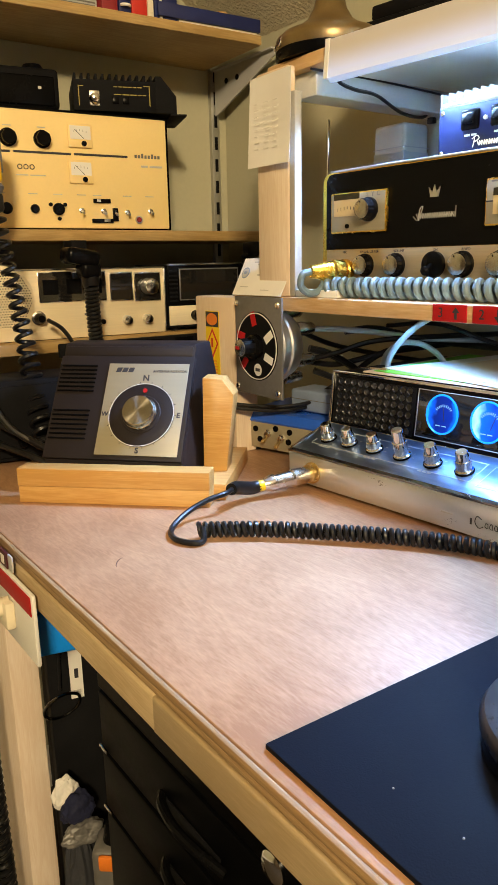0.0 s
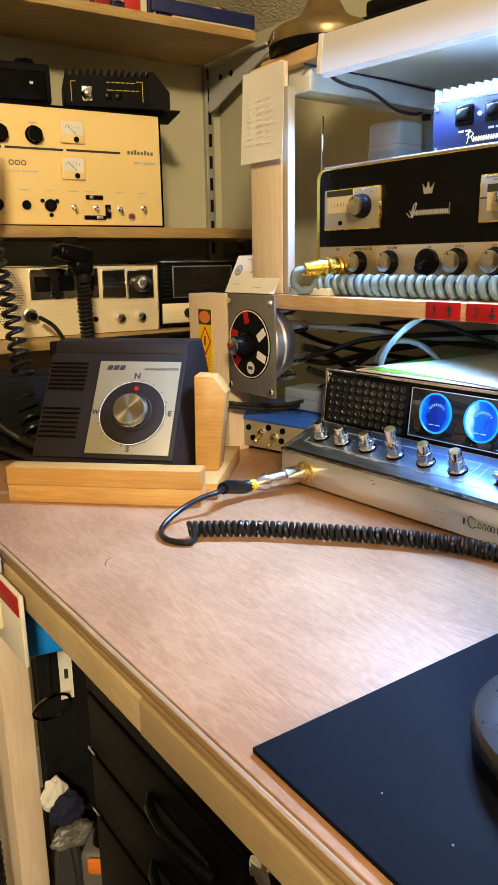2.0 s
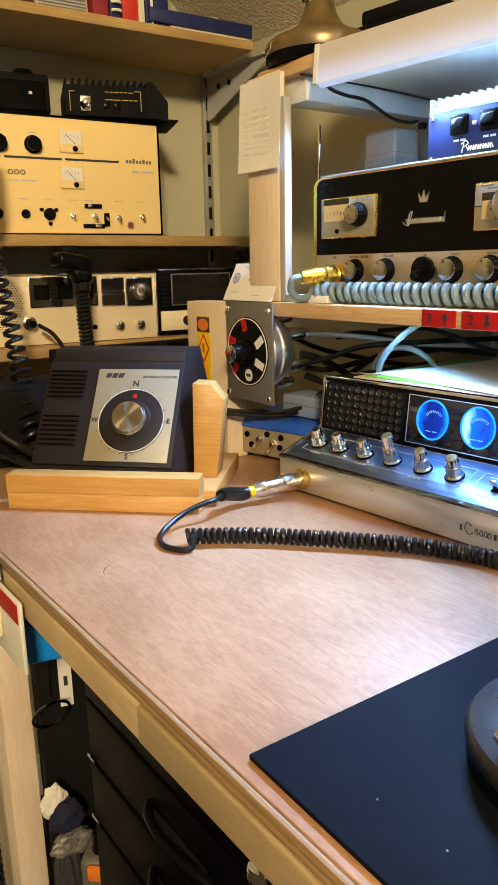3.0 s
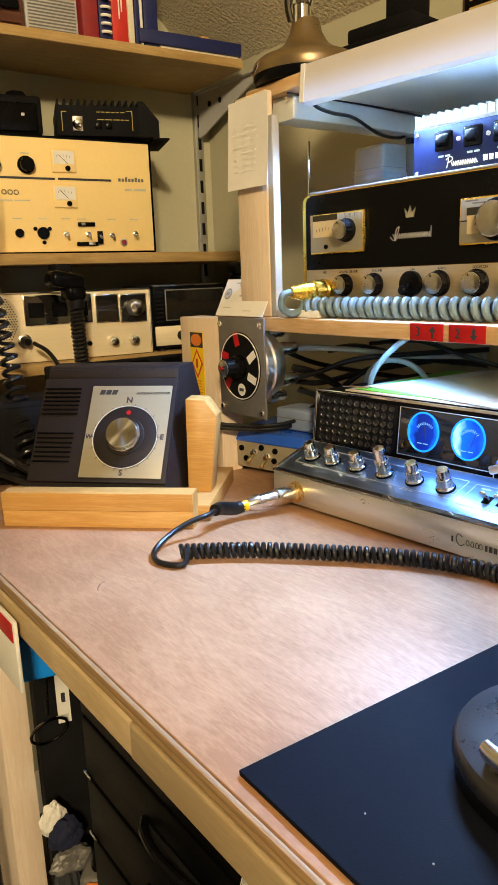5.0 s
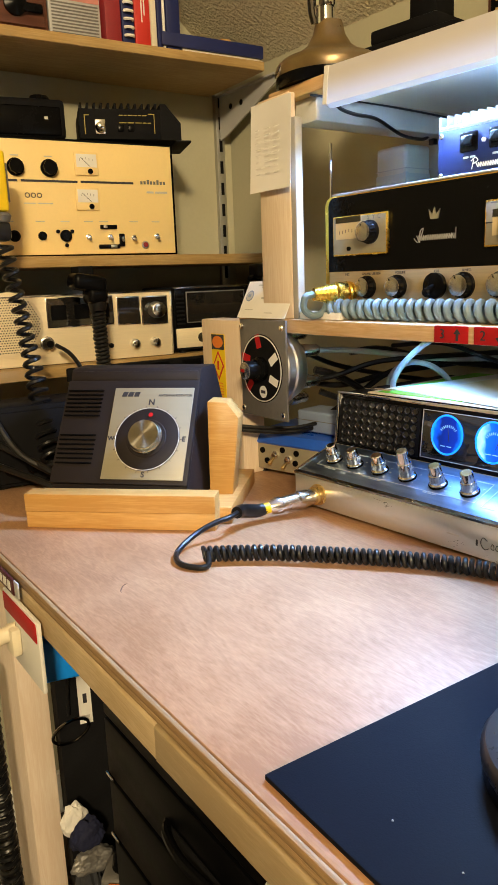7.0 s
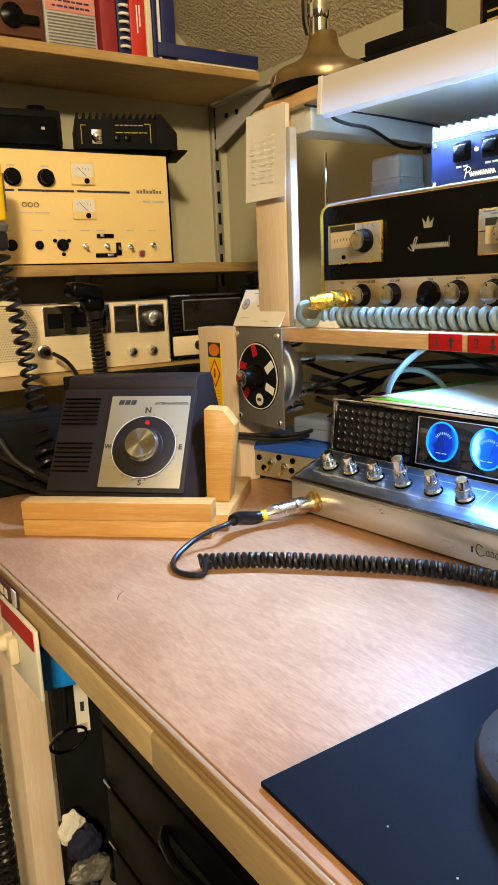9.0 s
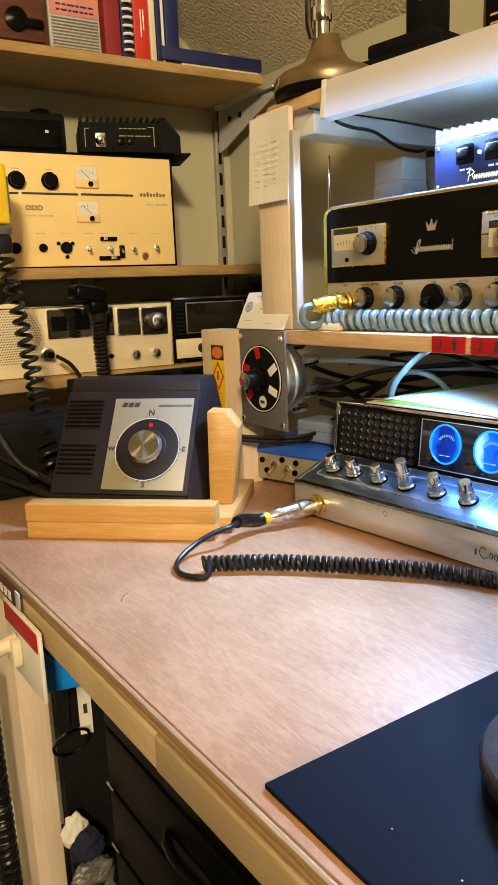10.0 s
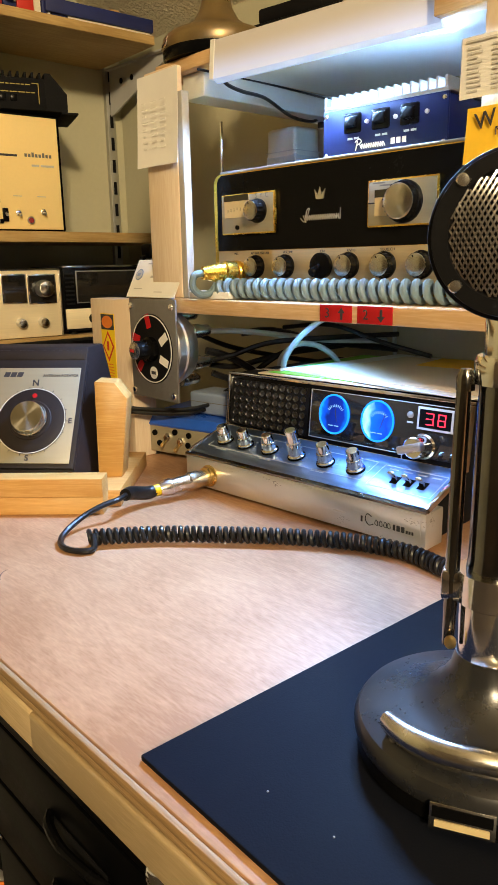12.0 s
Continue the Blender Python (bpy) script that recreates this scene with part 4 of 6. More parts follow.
yl = thing("warning_label", "yellow warning label with a red diamond on the pine upright", "label", (0.5645, 0.886, 0.852), -90)
part("label", box(0.0, 0.034, -0.0003, 0.0004, 0.0, 0.100), YELLOW, yl)
part("header", box(0.001, 0.033, -0.0007, -0.0003, 0.078, 0.099), INK, yl, "black header")
part("oval", lathe([(0.010, 0), (0.010, 0.0004), (0, 0.0004)], 24, facing(0.017, -0.0007, 0.0885) @ Matrix.Diagonal((1.35, 0.85, 1, 1))), ORANGE, yl, "red-orange oval")
bm = box(-0.012, 0.012, -0.012, 0.012, 0, 0.0004)
bmesh.ops.transform(bm, matrix=facing(0.017, -0.0003, 0.055) @ Matrix.Diagonal((0.85, 1.25, 1, 1)) @ pose(0, 0, 0, 0, 0, 45), verts=bm.verts[:])
dm = part("diamond", bm, BOOK_RED, yl, "red diamond")
bm = box(-0.009, 0.009, -0.009, 0.009, 0.0004, 0.0008)
bmesh.ops.transform(bm, matrix=facing(0.017, -0.0003, 0.055) @ Matrix.Diagonal((0.85, 1.25, 1, 1)) @ pose(0, 0, 0, 0, 0, 45), verts=bm.verts[:])
part("inner", bm, YELLOW, dm)
part("symbol", prism([(-0.0012, 0.049), (-0.0012, 0.062), (-0.001, 0.062), (-0.001, 0.049)], 0.0145, 0.0195), BOOK_RED, dm)
bars("print", text_lines(rng, 0.006, 0.028, 0.004, 0.032, 7, 0.35), ORANGE, yl, facing(0, -0.0003, 0))


def antenna_switch():
    """Grey plate with a rotary selector and an aluminium can behind."""
    t = thing("antenna_switch", "grey rotary antenna switch plate with red and white tape marks", "switch", (0.5578, 0.802, 0.848), -90)
    part("plate", box(0.0, 0.099, 0.0, 0.003, 0.0, 0.127, 0.0006), GREY, t, "grey hammered plate")
    d = part("dial", lathe([(0.0445, 0), (0.0445, 0.0006), (0, 0.0006)], 48, facing(0.047, 0.0, 0.064)), BLACK_MATT, t, "round black dial")
    b = bmesh.new()
    tube([(0.047 + 0.0425 * math.cos(a), -0.0007, 0.064 + 0.0425 * math.sin(a)) for a in np.linspace(0, 2 * math.pi, 49)], 0.0009, 4, b)
    part("dial_ring", b, WHITE, d)
    for a, rr, mtl, lab in ((100, 0.036, RED, "red tape"), (160, 0.036, RED, "red tape"), (222, 0.036, RED, "red tape"), (28, 0.030, PAPER, "white tape"), (-28, 0.030, PAPER, "white tape")):
        m = facing(0.047, -0.0007, 0.064) @ pose(0, 0, 0, 0, 0, a) @ pose(rr, 0, 0)
        part("tape", box(-0.0095, 0.0085, -0.0052, 0.0048, 0, 0.0005, m=m @ pose(0, 0, 0, 0, 0, 8)), mtl, d, lab)
    lg = part("emblem", lathe([(0.008, 0), (0.008, 0.0005), (0, 0.0005)], 20, facing(0.050, -0.0006, 0.034)), WHITE, d)
    part("emblem_mark", box(0.0455, 0.0545, -0.0015, -0.0011, 0.032, 0.036), INK, lg)
    knob("selector_knob", t, facing(0.047, -0.0006, 0.064, 0, 60), 0.0125, 0.026, ALU, BLACK, "black selector knob with a metal cap", 1.25, 12, False)
    part("red_pointer", prism([(-0.0280, 0.062), (-0.0280, 0.066), (-0.0276, 0.066), (-0.0276, 0.062)], 0.039, 0.047), RED, t)
    for x, z in ((0.005, 0.118), (0.092, 0.118), (0.005, 0.008), (0.092, 0.008)):
        screw(t, facing(x, 0.0, z), 0.0042, CHROME)
    part("can", lathe([(0.042, 0.0), (0.046, 0.004), (0.046, 0.014), (0.048, 0.016), (0.048, 0.020), (0.041, 0.036), (0.036, 0.040), (0.0, 0.042)], 40, pose(0.052, 0.0032, 0.064, -90, 0, 0)), ALU, t, "spun aluminium can")
    for x, z in ((0.078, 0.085), (0.078, 0.045), (0.052, 0.020), (0.052, 0.105)):
        part("coax_socket", lathe([(0.009, 0), (0.009, 0.012), (0.0075, 0.013), (0.0075, 0.026), (0.005, 0.030), (0, 0.030)], 18, pose(x, 0.040, z, -90, 0, 0)), NICKEL, t)


antenna_switch()
cb = thing("coax_cable", "grey coaxial cables running behind the antenna switch", "cable", (0, 0, 0))
part("cable", tube(smooth_path([(0.625, 0.722, 0.932), (0.66, 0.715, 0.930), (0.70, 0.690, 0.925), (0.76, 0.64, 0.915), (0.84, 0.60, 0.91)]), 0.0038, 8), CLEARISH, cb)
part("cable", tube(smooth_path([(0.625, 0.722, 0.893), (0.66, 0.715, 0.898), (0.70, 0.690, 0.912), (0.75, 0.64, 0.918), (0.84, 0.58, 0.92)]), 0.0036, 8), RUBBER, cb)
part("cable", tube(smooth_path([(0.68, 0.72, 0.925), (0.72, 0.70, 0.927), (0.78, 0.66, 0.91), (0.84, 0.58, 0.90)]), 0.0045, 8), RUBBER, cb)
for pts, r in ((((0.63, 0.735, 0.905), (0.66, 0.725, 0.895), (0.70, 0.715, 0.870), (0.72, 0.71, 0.840), (0.73, 0.70, 0.815)), 0.0050),
               (((0.64, 0.74, 0.885), (0.68, 0.73, 0.880), (0.74, 0.70, 0.893), (0.80, 0.64, 0.905)), 0.0040),
               (((0.66, 0.76, 0.870), (0.70, 0.74, 0.850), (0.73, 0.72, 0.820), (0.74, 0.70, 0.79)), 0.0045),
               (((0.62, 0.75, 0.930), (0.68, 0.74, 0.905), (0.76, 0.70, 0.885), (0.84, 0.66, 0.87)), 0.0034)):
    part("cable", tube(smooth_path(pts), r, 8), RUBBER, cb)
cb = thing("white_cable", "pale looped cable rising behind the transceiver", "cable", (0, 0, 0))
part("cable", tube(smooth_path([(0.68, 0.636, 0.868), (0.675, 0.634, 0.895), (0.69, 0.622, 0.924), (0.715, 0.60, 0.948), (0.75, 0.57, 0.957)]), 0.0038, 10), CLEARISH, cb)
cb = thing("white_cable", "pale looped cable rising behind the transceiver", "cable", (0, 0, 0))
part("cable", tube(smooth_path([(0.70, 0.668, 0.860), (0.70, 0.665, 0.893), (0.712, 0.648, 0.912), (0.73, 0.625, 0.910), (0.75, 0.61, 0.890), (0.76, 0.605, 0.86)]), 0.0036, 10), CLEARISH, cb)
cb = thing("black_cable", "black cables lying behind the transceiver", "cable", (0, 0, 0))
part("cable", tube(smooth_path([(0.66, 0.745, 0.838), (0.70, 0.725, 0.865), (0.74, 0.70, 0.895), (0.80, 0.665, 0.905), (0.85, 0.64, 0.905)]), 0.0042, 8), RUBBER, cb)
part("cable", tube(smooth_path([(0.74, 0.70, 0.930), (0.76, 0.63, 0.935), (0.78, 0.56, 0.915), (0.80, 0.50, 0.90)]), 0.003, 8), RUBBER, cb)
part("cable", tube(smooth_path([(0.530, 0.815, 0.835), (0.565, 0.79, 0.828), (0.61, 0.755, 0.826), (0.66, 0.74, 0.832)]), 0.0028, 8), RUBBER, cb)
part("cable", tube(smooth_path([(0.530, 0.818, 0.829), (0.565, 0.79, 0.823), (0.61, 0.757, 0.820), (0.66, 0.75, 0.824)]), 0.0028, 8), RUBBER, cb)
part("cable", tube(smooth_path([(0.855, 0.595, 0.955), (0.852, 0.595, 0.91), (0.85, 0.59, 0.87)]), 0.003, 8), CLEARISH, cb)


# ---- radios on the shelf unit ----
def script(points, r, m, bm=None):
    return tube(smooth_path([(x, y, 0.0006) for x, y in points], 6), r, 6, bm, m)


def tube_radio():
    """Black and gold transceiver."""
    t = thing("tube_transceiver", "black and gold valve transceiver with ridged metal knobs", "radio", (0.6104, 0.662, 0.9762), -87.5)
    part("cabinet", box(-0.014, 0.318, 0.012, 0.225, 0.008, 0.1385, 0.010, 3), BLACK_MATT, t, "black cabinet")
    b = box(-0.0195, 0.323, -0.0035, 0.013, 0.006, 0.1405, 0.0)
    bmesh.ops.bevel(b, geom=[e for e in b.edges if abs(e.verts[0].co.y - e.verts[1].co.y) > 0.01], offset=0.011, segments=5, profile=0.5, affect="EDGES")
    part("bezel", b, GOLD, t, "gold-plated bezel")
    b = box(-0.0125, 0.318, -0.0052, -0.0036, 0.0545, 0.1392, 0.0)
    bmesh.ops.bevel(b, geom=[e for e in b.edges if abs(e.verts[0].co.y - e.verts[1].co.y) > 0.001 and e.verts[0].co.z > 0.1], offset=0.010, segments=5, profile=0.5, affect="EDGES")
    part("upper_panel", b, BLACK, t, "glossy black panel")
    part("top_edge", box(-0.006, 0.310, -0.0062, 0.0, 0.1406, 0.1430, 0.0008), ALU, t)
    part("lower_panel", box(-0.0125, 0.318, -0.0046, -0.0036, 0.010, 0.0542, 0.0004), GOLD_PANEL, t, "gold anodised control strip")
    for x0, x1, z0, z1 in ((-0.001, 0.0845, 0.0720, 0.1170), (0.207, 0.2855, 0.0715, 0.1155)):
        f = part("window_frame", box(x0, x1, -0.0095, -0.0053, z0, z1, 0.0016), GOLD, t, "gold frame")
        part("escutcheon", box(x0 + 0.002, x1 - 0.002, -0.0104, -0.0096, z0 + 0.002, z1 - 0.002, 0.0004), CHAMP, f, "champagne plate")
    part("meter_window", box(0.006, 0.046, -0.0112, -0.0105, 0.091, 0.1155), METER_FACE, t, "meter scale behind glass")
    part("meter_shadow", box(0.006, 0.046, -0.0116, -0.0113, 0.109, 0.1155), GLASS_DARK, t)
    bars("scale", [(0.012 + i * 0.005, 0.0125 + i * 0.005, 0.0985 - 0.0006 * abs(3 - i), 0.102 - 0.0006 * abs(3 - i)) for i in range(6)], INK, t, facing(0, -0.0112, 0))
    part("pin", lathe([(0.0025, 0), (0.0025, 0.002), (0, 0.002)], 12, facing(0.027, -0.0104, 0.080)), BLACK, t)
    letters("caption", "S  Y  C", 0.007, INK_GREY, t, facing(0.0655, -0.0104, 0.1125))
    knob("knob", t, facing(0.060, -0.0104, 0.0965, 0, 15), 0.0118, 0.013, ALU, BLACK, "ridged knob with a spun metal cap", 1.1)
    knob("tuning_knob", t, facing(0.2505, -0.0104, 0.0935), 0.0185, 0.011, ALU, BLACK, "large tuning knob with a spun metal cap", 1.05, 24, False)
    part("channel_window", box(0.217, 0.238, -0.0112, -0.0105, 0.082, 0.106), METER_FACE, t)
    part("channel_shadow", box(0.217, 0.238, -0.0116, -0.0113, 0.099, 0.106), GLASS_DARK, t)
    letters("digit", "2", 0.011, INK, t, facing(0.228, -0.0113, 0.0935))
    bars("index_line", [(0.209, 0.2165, 0.0935, 0.0948)], INK, t, facing(0, -0.0104, 0))
    bars("caption", [(0.214, 0.228, 0.1115, 0.1128), (0.222, 0.240, 0.1090, 0.1104)], INK_GREY, t, facing(0, -0.0104, 0))
    # crown and script emblems
    m = facing(0.1445, -0.0053, 0.1085)
    b = prism([(-0.0048, 0), (0.0048, 0), (0.0072, 0.0098), (0.0026, 0.0042), (0.0, 0.0118), (-0.0026, 0.0042), (-0.0072, 0.0098)], 0, 0.0012)
    bmesh.ops.transform(b, matrix=m @ pose(0, -0.005, 0) @ Matrix(((0, 1, 0, 0), (0, 0, 1, 0), (1, 0, 0, 0), (0, 0, 0, 1))), verts=b.verts[:])
    part("crown_emblem", b, ALU, t, "small silver crown")
    b = bmesh.new()
    m = facing(0.146, -0.0053, 0.0855) @ Matrix.Diagonal((0.93, 0.80, 1, 1))
    script([(-0.030, 0.000), (-0.024, -0.005), (-0.019, 0.004), (-0.017, 0.012), (-0.021, 0.008), (-0.022, -0.006)], 0.00062, m, b)
    script([(-0.026 + 0.0016 * k + 0.0016 * (k % 2), 0.0032 * (-1) ** k) for k in range(33)], 0.00055, m, b)
    script([(0.0275, 0.010), (0.027, -0.004)], 0.00062, m, b)
    part("script_emblem", b, ALU, t, "silver script emblem")
    for x, s in ((0.0505, 0.0125), (0.0955, 0.0125), (0.182, 0.013), (0.226, 0.013), (0.2675, 0.013)):
        knob("knob", t, facing(x, -0.0046, 0.0362, 0, 20), s * 0.95, 0.0105, ALU, BLACK, "ridged knob with a spun metal cap", 1.08)
    sw = part("switch_boss", lathe([(0.0135, 0), (0.0135, 0.005), (0.010, 0.007), (0, 0.007)], 28, facing(0.1475, -0.0046, 0.0362)), BLACK, t)
    part("lever", lathe([(0.003, 0), (0.0036, 0.008), (0.005, 0.018), (0.003, 0.020), (0, 0.020)], 14, facing(0.1475, -0.0080, 0.0362) @ pose(0, 0, 0, 22, 10, 0)), BLACK, sw)
    for w, x in (("MIC", 0.018), ("AM ANL LSB USB", 0.056), ("VOLUME", 0.099), ("ON", 0.1475), ("R/VFO", 0.185), ("SQUELCH", 0.229)):
        letters("caption", w, 0.0038, INK, t, facing(x, -0.0047, 0.0510), 0.0002)
    part("mic_socket", lathe([(0.0135, 0), (0.0135, 0.006), (0.012, 0.008)], 24, facing(0.020, -0.0046, 0.030)), GOLD, t)
    for x in (0.01, 0.29):
        part("foot", lathe([(0.010, 0), (0.011, 0.008)], 16, pose(x, 0.05, 0.0)), RUBBER, t)
        part("foot", lathe([(0.010, 0), (0.011, 0.008)], 16, pose(x, 0.19, 0.0)), RUBBER, t)


tube_radio()
ic = thing("coiled_microphone_cord", "grey-green coiled cord with a gold plug along the shelf", "cord", (0.6104, 0.662, 0.9762), -87.5)
m = pose(0.022, -0.012, 0.030, 90, 0, -22)
g = part("plug", lathe([(0.0128, 0), (0.0135, 0.012), (0.0115, 0.014), (0.0112, 0.022), (0.0085, 0.032), (0.0074, 0.040), (0.0, 0.040)], 28, m), GOLD, ic, "gold-plated plug")
part("lead", tube(smooth_path([(0.008, -0.049, 0.030), (0.003, -0.058, 0.027), (0.000, -0.058, 0.014), (0.003, -0.048, 0.0055), (0.009, -0.038, 0.008), (0.013, -0.033, 0.018)], 8), 0.0042, 10), SAGE, ic)
part("coiled_cord", coil([(0.016, -0.029, 0.0125), (0.06, -0.028, 0.0122), (0.16, -0.028, 0.0122), (0.26, -0.027, 0.0122), (0.335, -0.026, 0.0122)], 0.0084, 0.0038, 27, 16, 8), SAGE, ic)


def small_amplifier():
    t = thing("bench_amplifier", "navy fronted amplifier with a bright finned heatsink", "amplifier", (0.650, 0.548, 1.1212), -85)
    part("front_panel", box(0.0, 0.146, 0.0, 0.003, 0.0, 0.0495, 0.0008), NAVY, t, "navy enamelled panel")
    part("body", box(0.003, 0.143, 0.0032, 0.12, 0.001, 0.0495, 0.001), NAVY, t)
    part("panel_edge", box(0.0, 0.146, 0.0, 0.003, 0.0496, 0.0506), ALU, t)
    part("heatsink_base", box(0.001, 0.145, 0.0, 0.125, 0.0507, 0.0535, 0.0006), ALU, t)
    for i in range(16):
        x = 0.0022 + i * 0.00935
        part("fin", prism([(0.0, 0.0532), (0.0, 0.0635), (0.125, 0.0635), (0.125, 0.0532)], x - 0.0012, x + 0.0012), ALU, t, "bright aluminium fin" if i == 0 else "")
    for x in (0.0385, 0.0725, 0.1055):
        s = part("switch_bezel", box(x - 0.0105, x + 0.0105, -0.003, 0.0, 0.0245, 0.044, 0.002), BLACK, t)
        part("rocker", prism([(-0.003, 0.0285), (-0.009, 0.031), (-0.006, 0.040), (-0.003, 0.041)], x - 0.0065, x + 0.0065, None, None, 0.0006), BLACK, s)
        bars("caption", [(x - 0.007, x - 0.001, 0.0185, 0.0205), (x + 0.001, x + 0.007, 0.0185, 0.0205)], CLEARISH, t, facing(0, 0, 0))
    for x in (0.02, 0.125):
        for y in (0.02, 0.10):
            part("foot", lathe([(0.006, -0.0060), (0.006, 0.0008)], 14, pose(x, y, 0)), RUBBER, t)
    for x in (0.0555, 0.089, 0.124):
        part("indicator", lathe([(0.0022, 0), (0.0022, 0.002), (0, 0.003)], 12, facing(x, 0.0, 0.034)), GREY_LT, t)
    for x in (0.004, 0.142):
        for z in (0.005, 0.044):
            screw(t, facing(x, 0.0, z), 0.0026, CHROME)
    b = bmesh.new()
    m = facing(0.060, 0.0, 0.0112)
    script([(-0.018, -0.004), (-0.016, 0.005), (-0.019, 0.004), (-0.014, 0.007), (-0.011, 0.004), (-0.016, 0.001)], 0.0005, m, b)
    script([(-0.013 + 0.0014 * k + 0.0012 * (k % 2), -0.0006 + 0.0022 * (-1) ** k) for k in range(22)], 0.0005, m, b)
    part("script_emblem", b, PAPER, t, "white script emblem")
    bars("model_mark", [(0.084, 0.0885, 0.0092, 0.0148), (0.0905, 0.0950, 0.0092, 0.0148), (0.097, 0.1015, 0.0092, 0.0148)], PAPER, t, facing(0, 0, 0))


small_amplifier()
jar = thing("plastic_tub", "translucent white plastic tub with a blue band behind the radio", "tub", (0.79, 0.787, 0.9765), -90)
part("body", box(0.004, 0.062, 0.0, 0.050, 0.0, 0.222, 0.006, 3), TUB, jar)
part("band", box(0.0035, 0.0625, -0.0005, 0.0505, 0.168, 0.187, 0.004), CLEARISH, jar, "pale blue band")
part("lid_seam", box(0.0037, 0.0623, -0.0003, 0.0503, 0.190, 0.1912), GREY_LT, jar)
rod = thing("telescopic_aerial", "thin telescopic aerial standing behind the radio", "aerial", (0.745, 0.828, 0.9765))
part("rod", lathe([(0.003, 0), (0.003, 0.12), (0.0022, 0.121), (0.0022, 0.235), (0, 0.236)], 10), CHROME, rod)

# ---- on the upper shelf ----
def round_base(t, r, m=pose(0, 0, 0), material=None, rim=None):
    part("base", lathe([(r * 0.98, 0.012), (r, 0.020), (r * 0.97, 0.026), (r * 0.86, 0.032), (r * 0.62, 0.038), (r * 0.42, 0.047), (r * 0.30, 0.060), (r * 0.245, 0.075), (0, 0.075)], 64, m), material or BLACK, t, "round bell-shaped base")
    part("base_ring", lathe([(r * 0.95, 0), (r * 0.985, 0.004), (r * 0.985, 0.0118), (0, 0.0118)], 64, m), rim or BLACK_MATT, t)


st = thing("microphone_stand", "brass-brown desk microphone stand with a chrome stem", "microphone stand", (0.656, 0.728, 1.2528), 0)
BRONZE = mat("bronze_enamel", (0.22, 0.15, 0.06), 0.32, metal=0.5, vary=0.15, scale=20)
round_base(st, 0.067, pose(0, 0, 0), BRONZE, BLACK)
part("stem", lathe([(0.0115, 0.07), (0.0115, 0.13), (0.0, 0.13)], 24, pose(-0.006, 0, 0)), CHROME, st)
part("collar", lathe([(0.014, 0.090), (0.0145, 0.092), (0.0145, 0.104), (0.014, 0.106), (0.0, 0.106)], 24, pose(-0.006, 0, 0)), CHROME, st)
part("grip_bar", tube(smooth_path([(-0.018, 0.006, 0.072), (-0.022, 0.007, 0.09), (-0.022, 0.007, 0.13)]), 0.004, 8), GUN, st)
nm = part("name_plate", box(-0.014, 0.014, -0.002, 0.0, 0.0, 0.012, 0.001, m=pose(-0.060, 0.026, 0.013, 0, 0, -115) @ pose(0, 0, 0, -15, 0, 0)), NICKEL, st)
part("plate_print", box(-0.011, 0.011, -0.0026, -0.002, 0.003, 0.008, m=pose(-0.060, 0.026, 0.013, 0, 0, -115) @ pose(0, 0, 0, -15, 0, 0)), BLACK, nm)

bm_ = thing("desk_microphone", "black desk microphone lying on the upper shelf", "microphone", (0.705, 0.738, 1.2528), -83)
part("base", box(0.0, 0.150, 0.0, 0.09, 0.022, 0.052, 0.004), BLACK_MATT, bm_)
part("top", box(0.022, 0.120, 0.006, 0.085, 0.0522, 0.070, 0.004), BLACK_MATT, bm_)
part("neck", box(0.070, 0.110, 0.02, 0.06, 0.0702, 0.13, 0.005), BLACK_MATT, bm_)
part("switch_bar", box(0.010, 0.11, -0.003, 0.0, 0.002, 0.020, 0.003), BLACK, bm_)
for x in (0.02, 0.125):
    part("foot", lathe([(0.010, 0), (0.010, 0.022)], 14, pose(x, 0.02, 0.0)), BRASS, bm_)
    part("foot", lathe([(0.010, 0), (0.010, 0.022)], 14, pose(x, 0.075, 0.0)), RUBBER, bm_)
rb = thing("wooden_case_radio", "dark red-brown case with a gold trimmed front", "radio", (0.668, 0.505, 1.2528), -87)
part("case", box(0.0, 0.13, 0.0, 0.10, 0.004, 0.12, 0.003), BROWN, rb)
part("front_panel", box(0.006, 0.124, -0.003, -0.0005, 0.010, 0.112, 0.001), BLACK, rb)
part("trim", box(0.004, 0.126, -0.004, 0.0, 0.008, 0.0095), GOLD, rb)
for x in (0.015, 0.115):
    part("foot", lathe([(0.008, 0), (0.008, 0.004)], 12, pose(x, 0.02, 0.0)), RUBBER, rb)
bars("caption", [(0.012, 0.06, 0.022, 0.024), (0.012, 0.04, 0.030, 0.032)], BRASS, rb, facing(0, -0.003, 0))


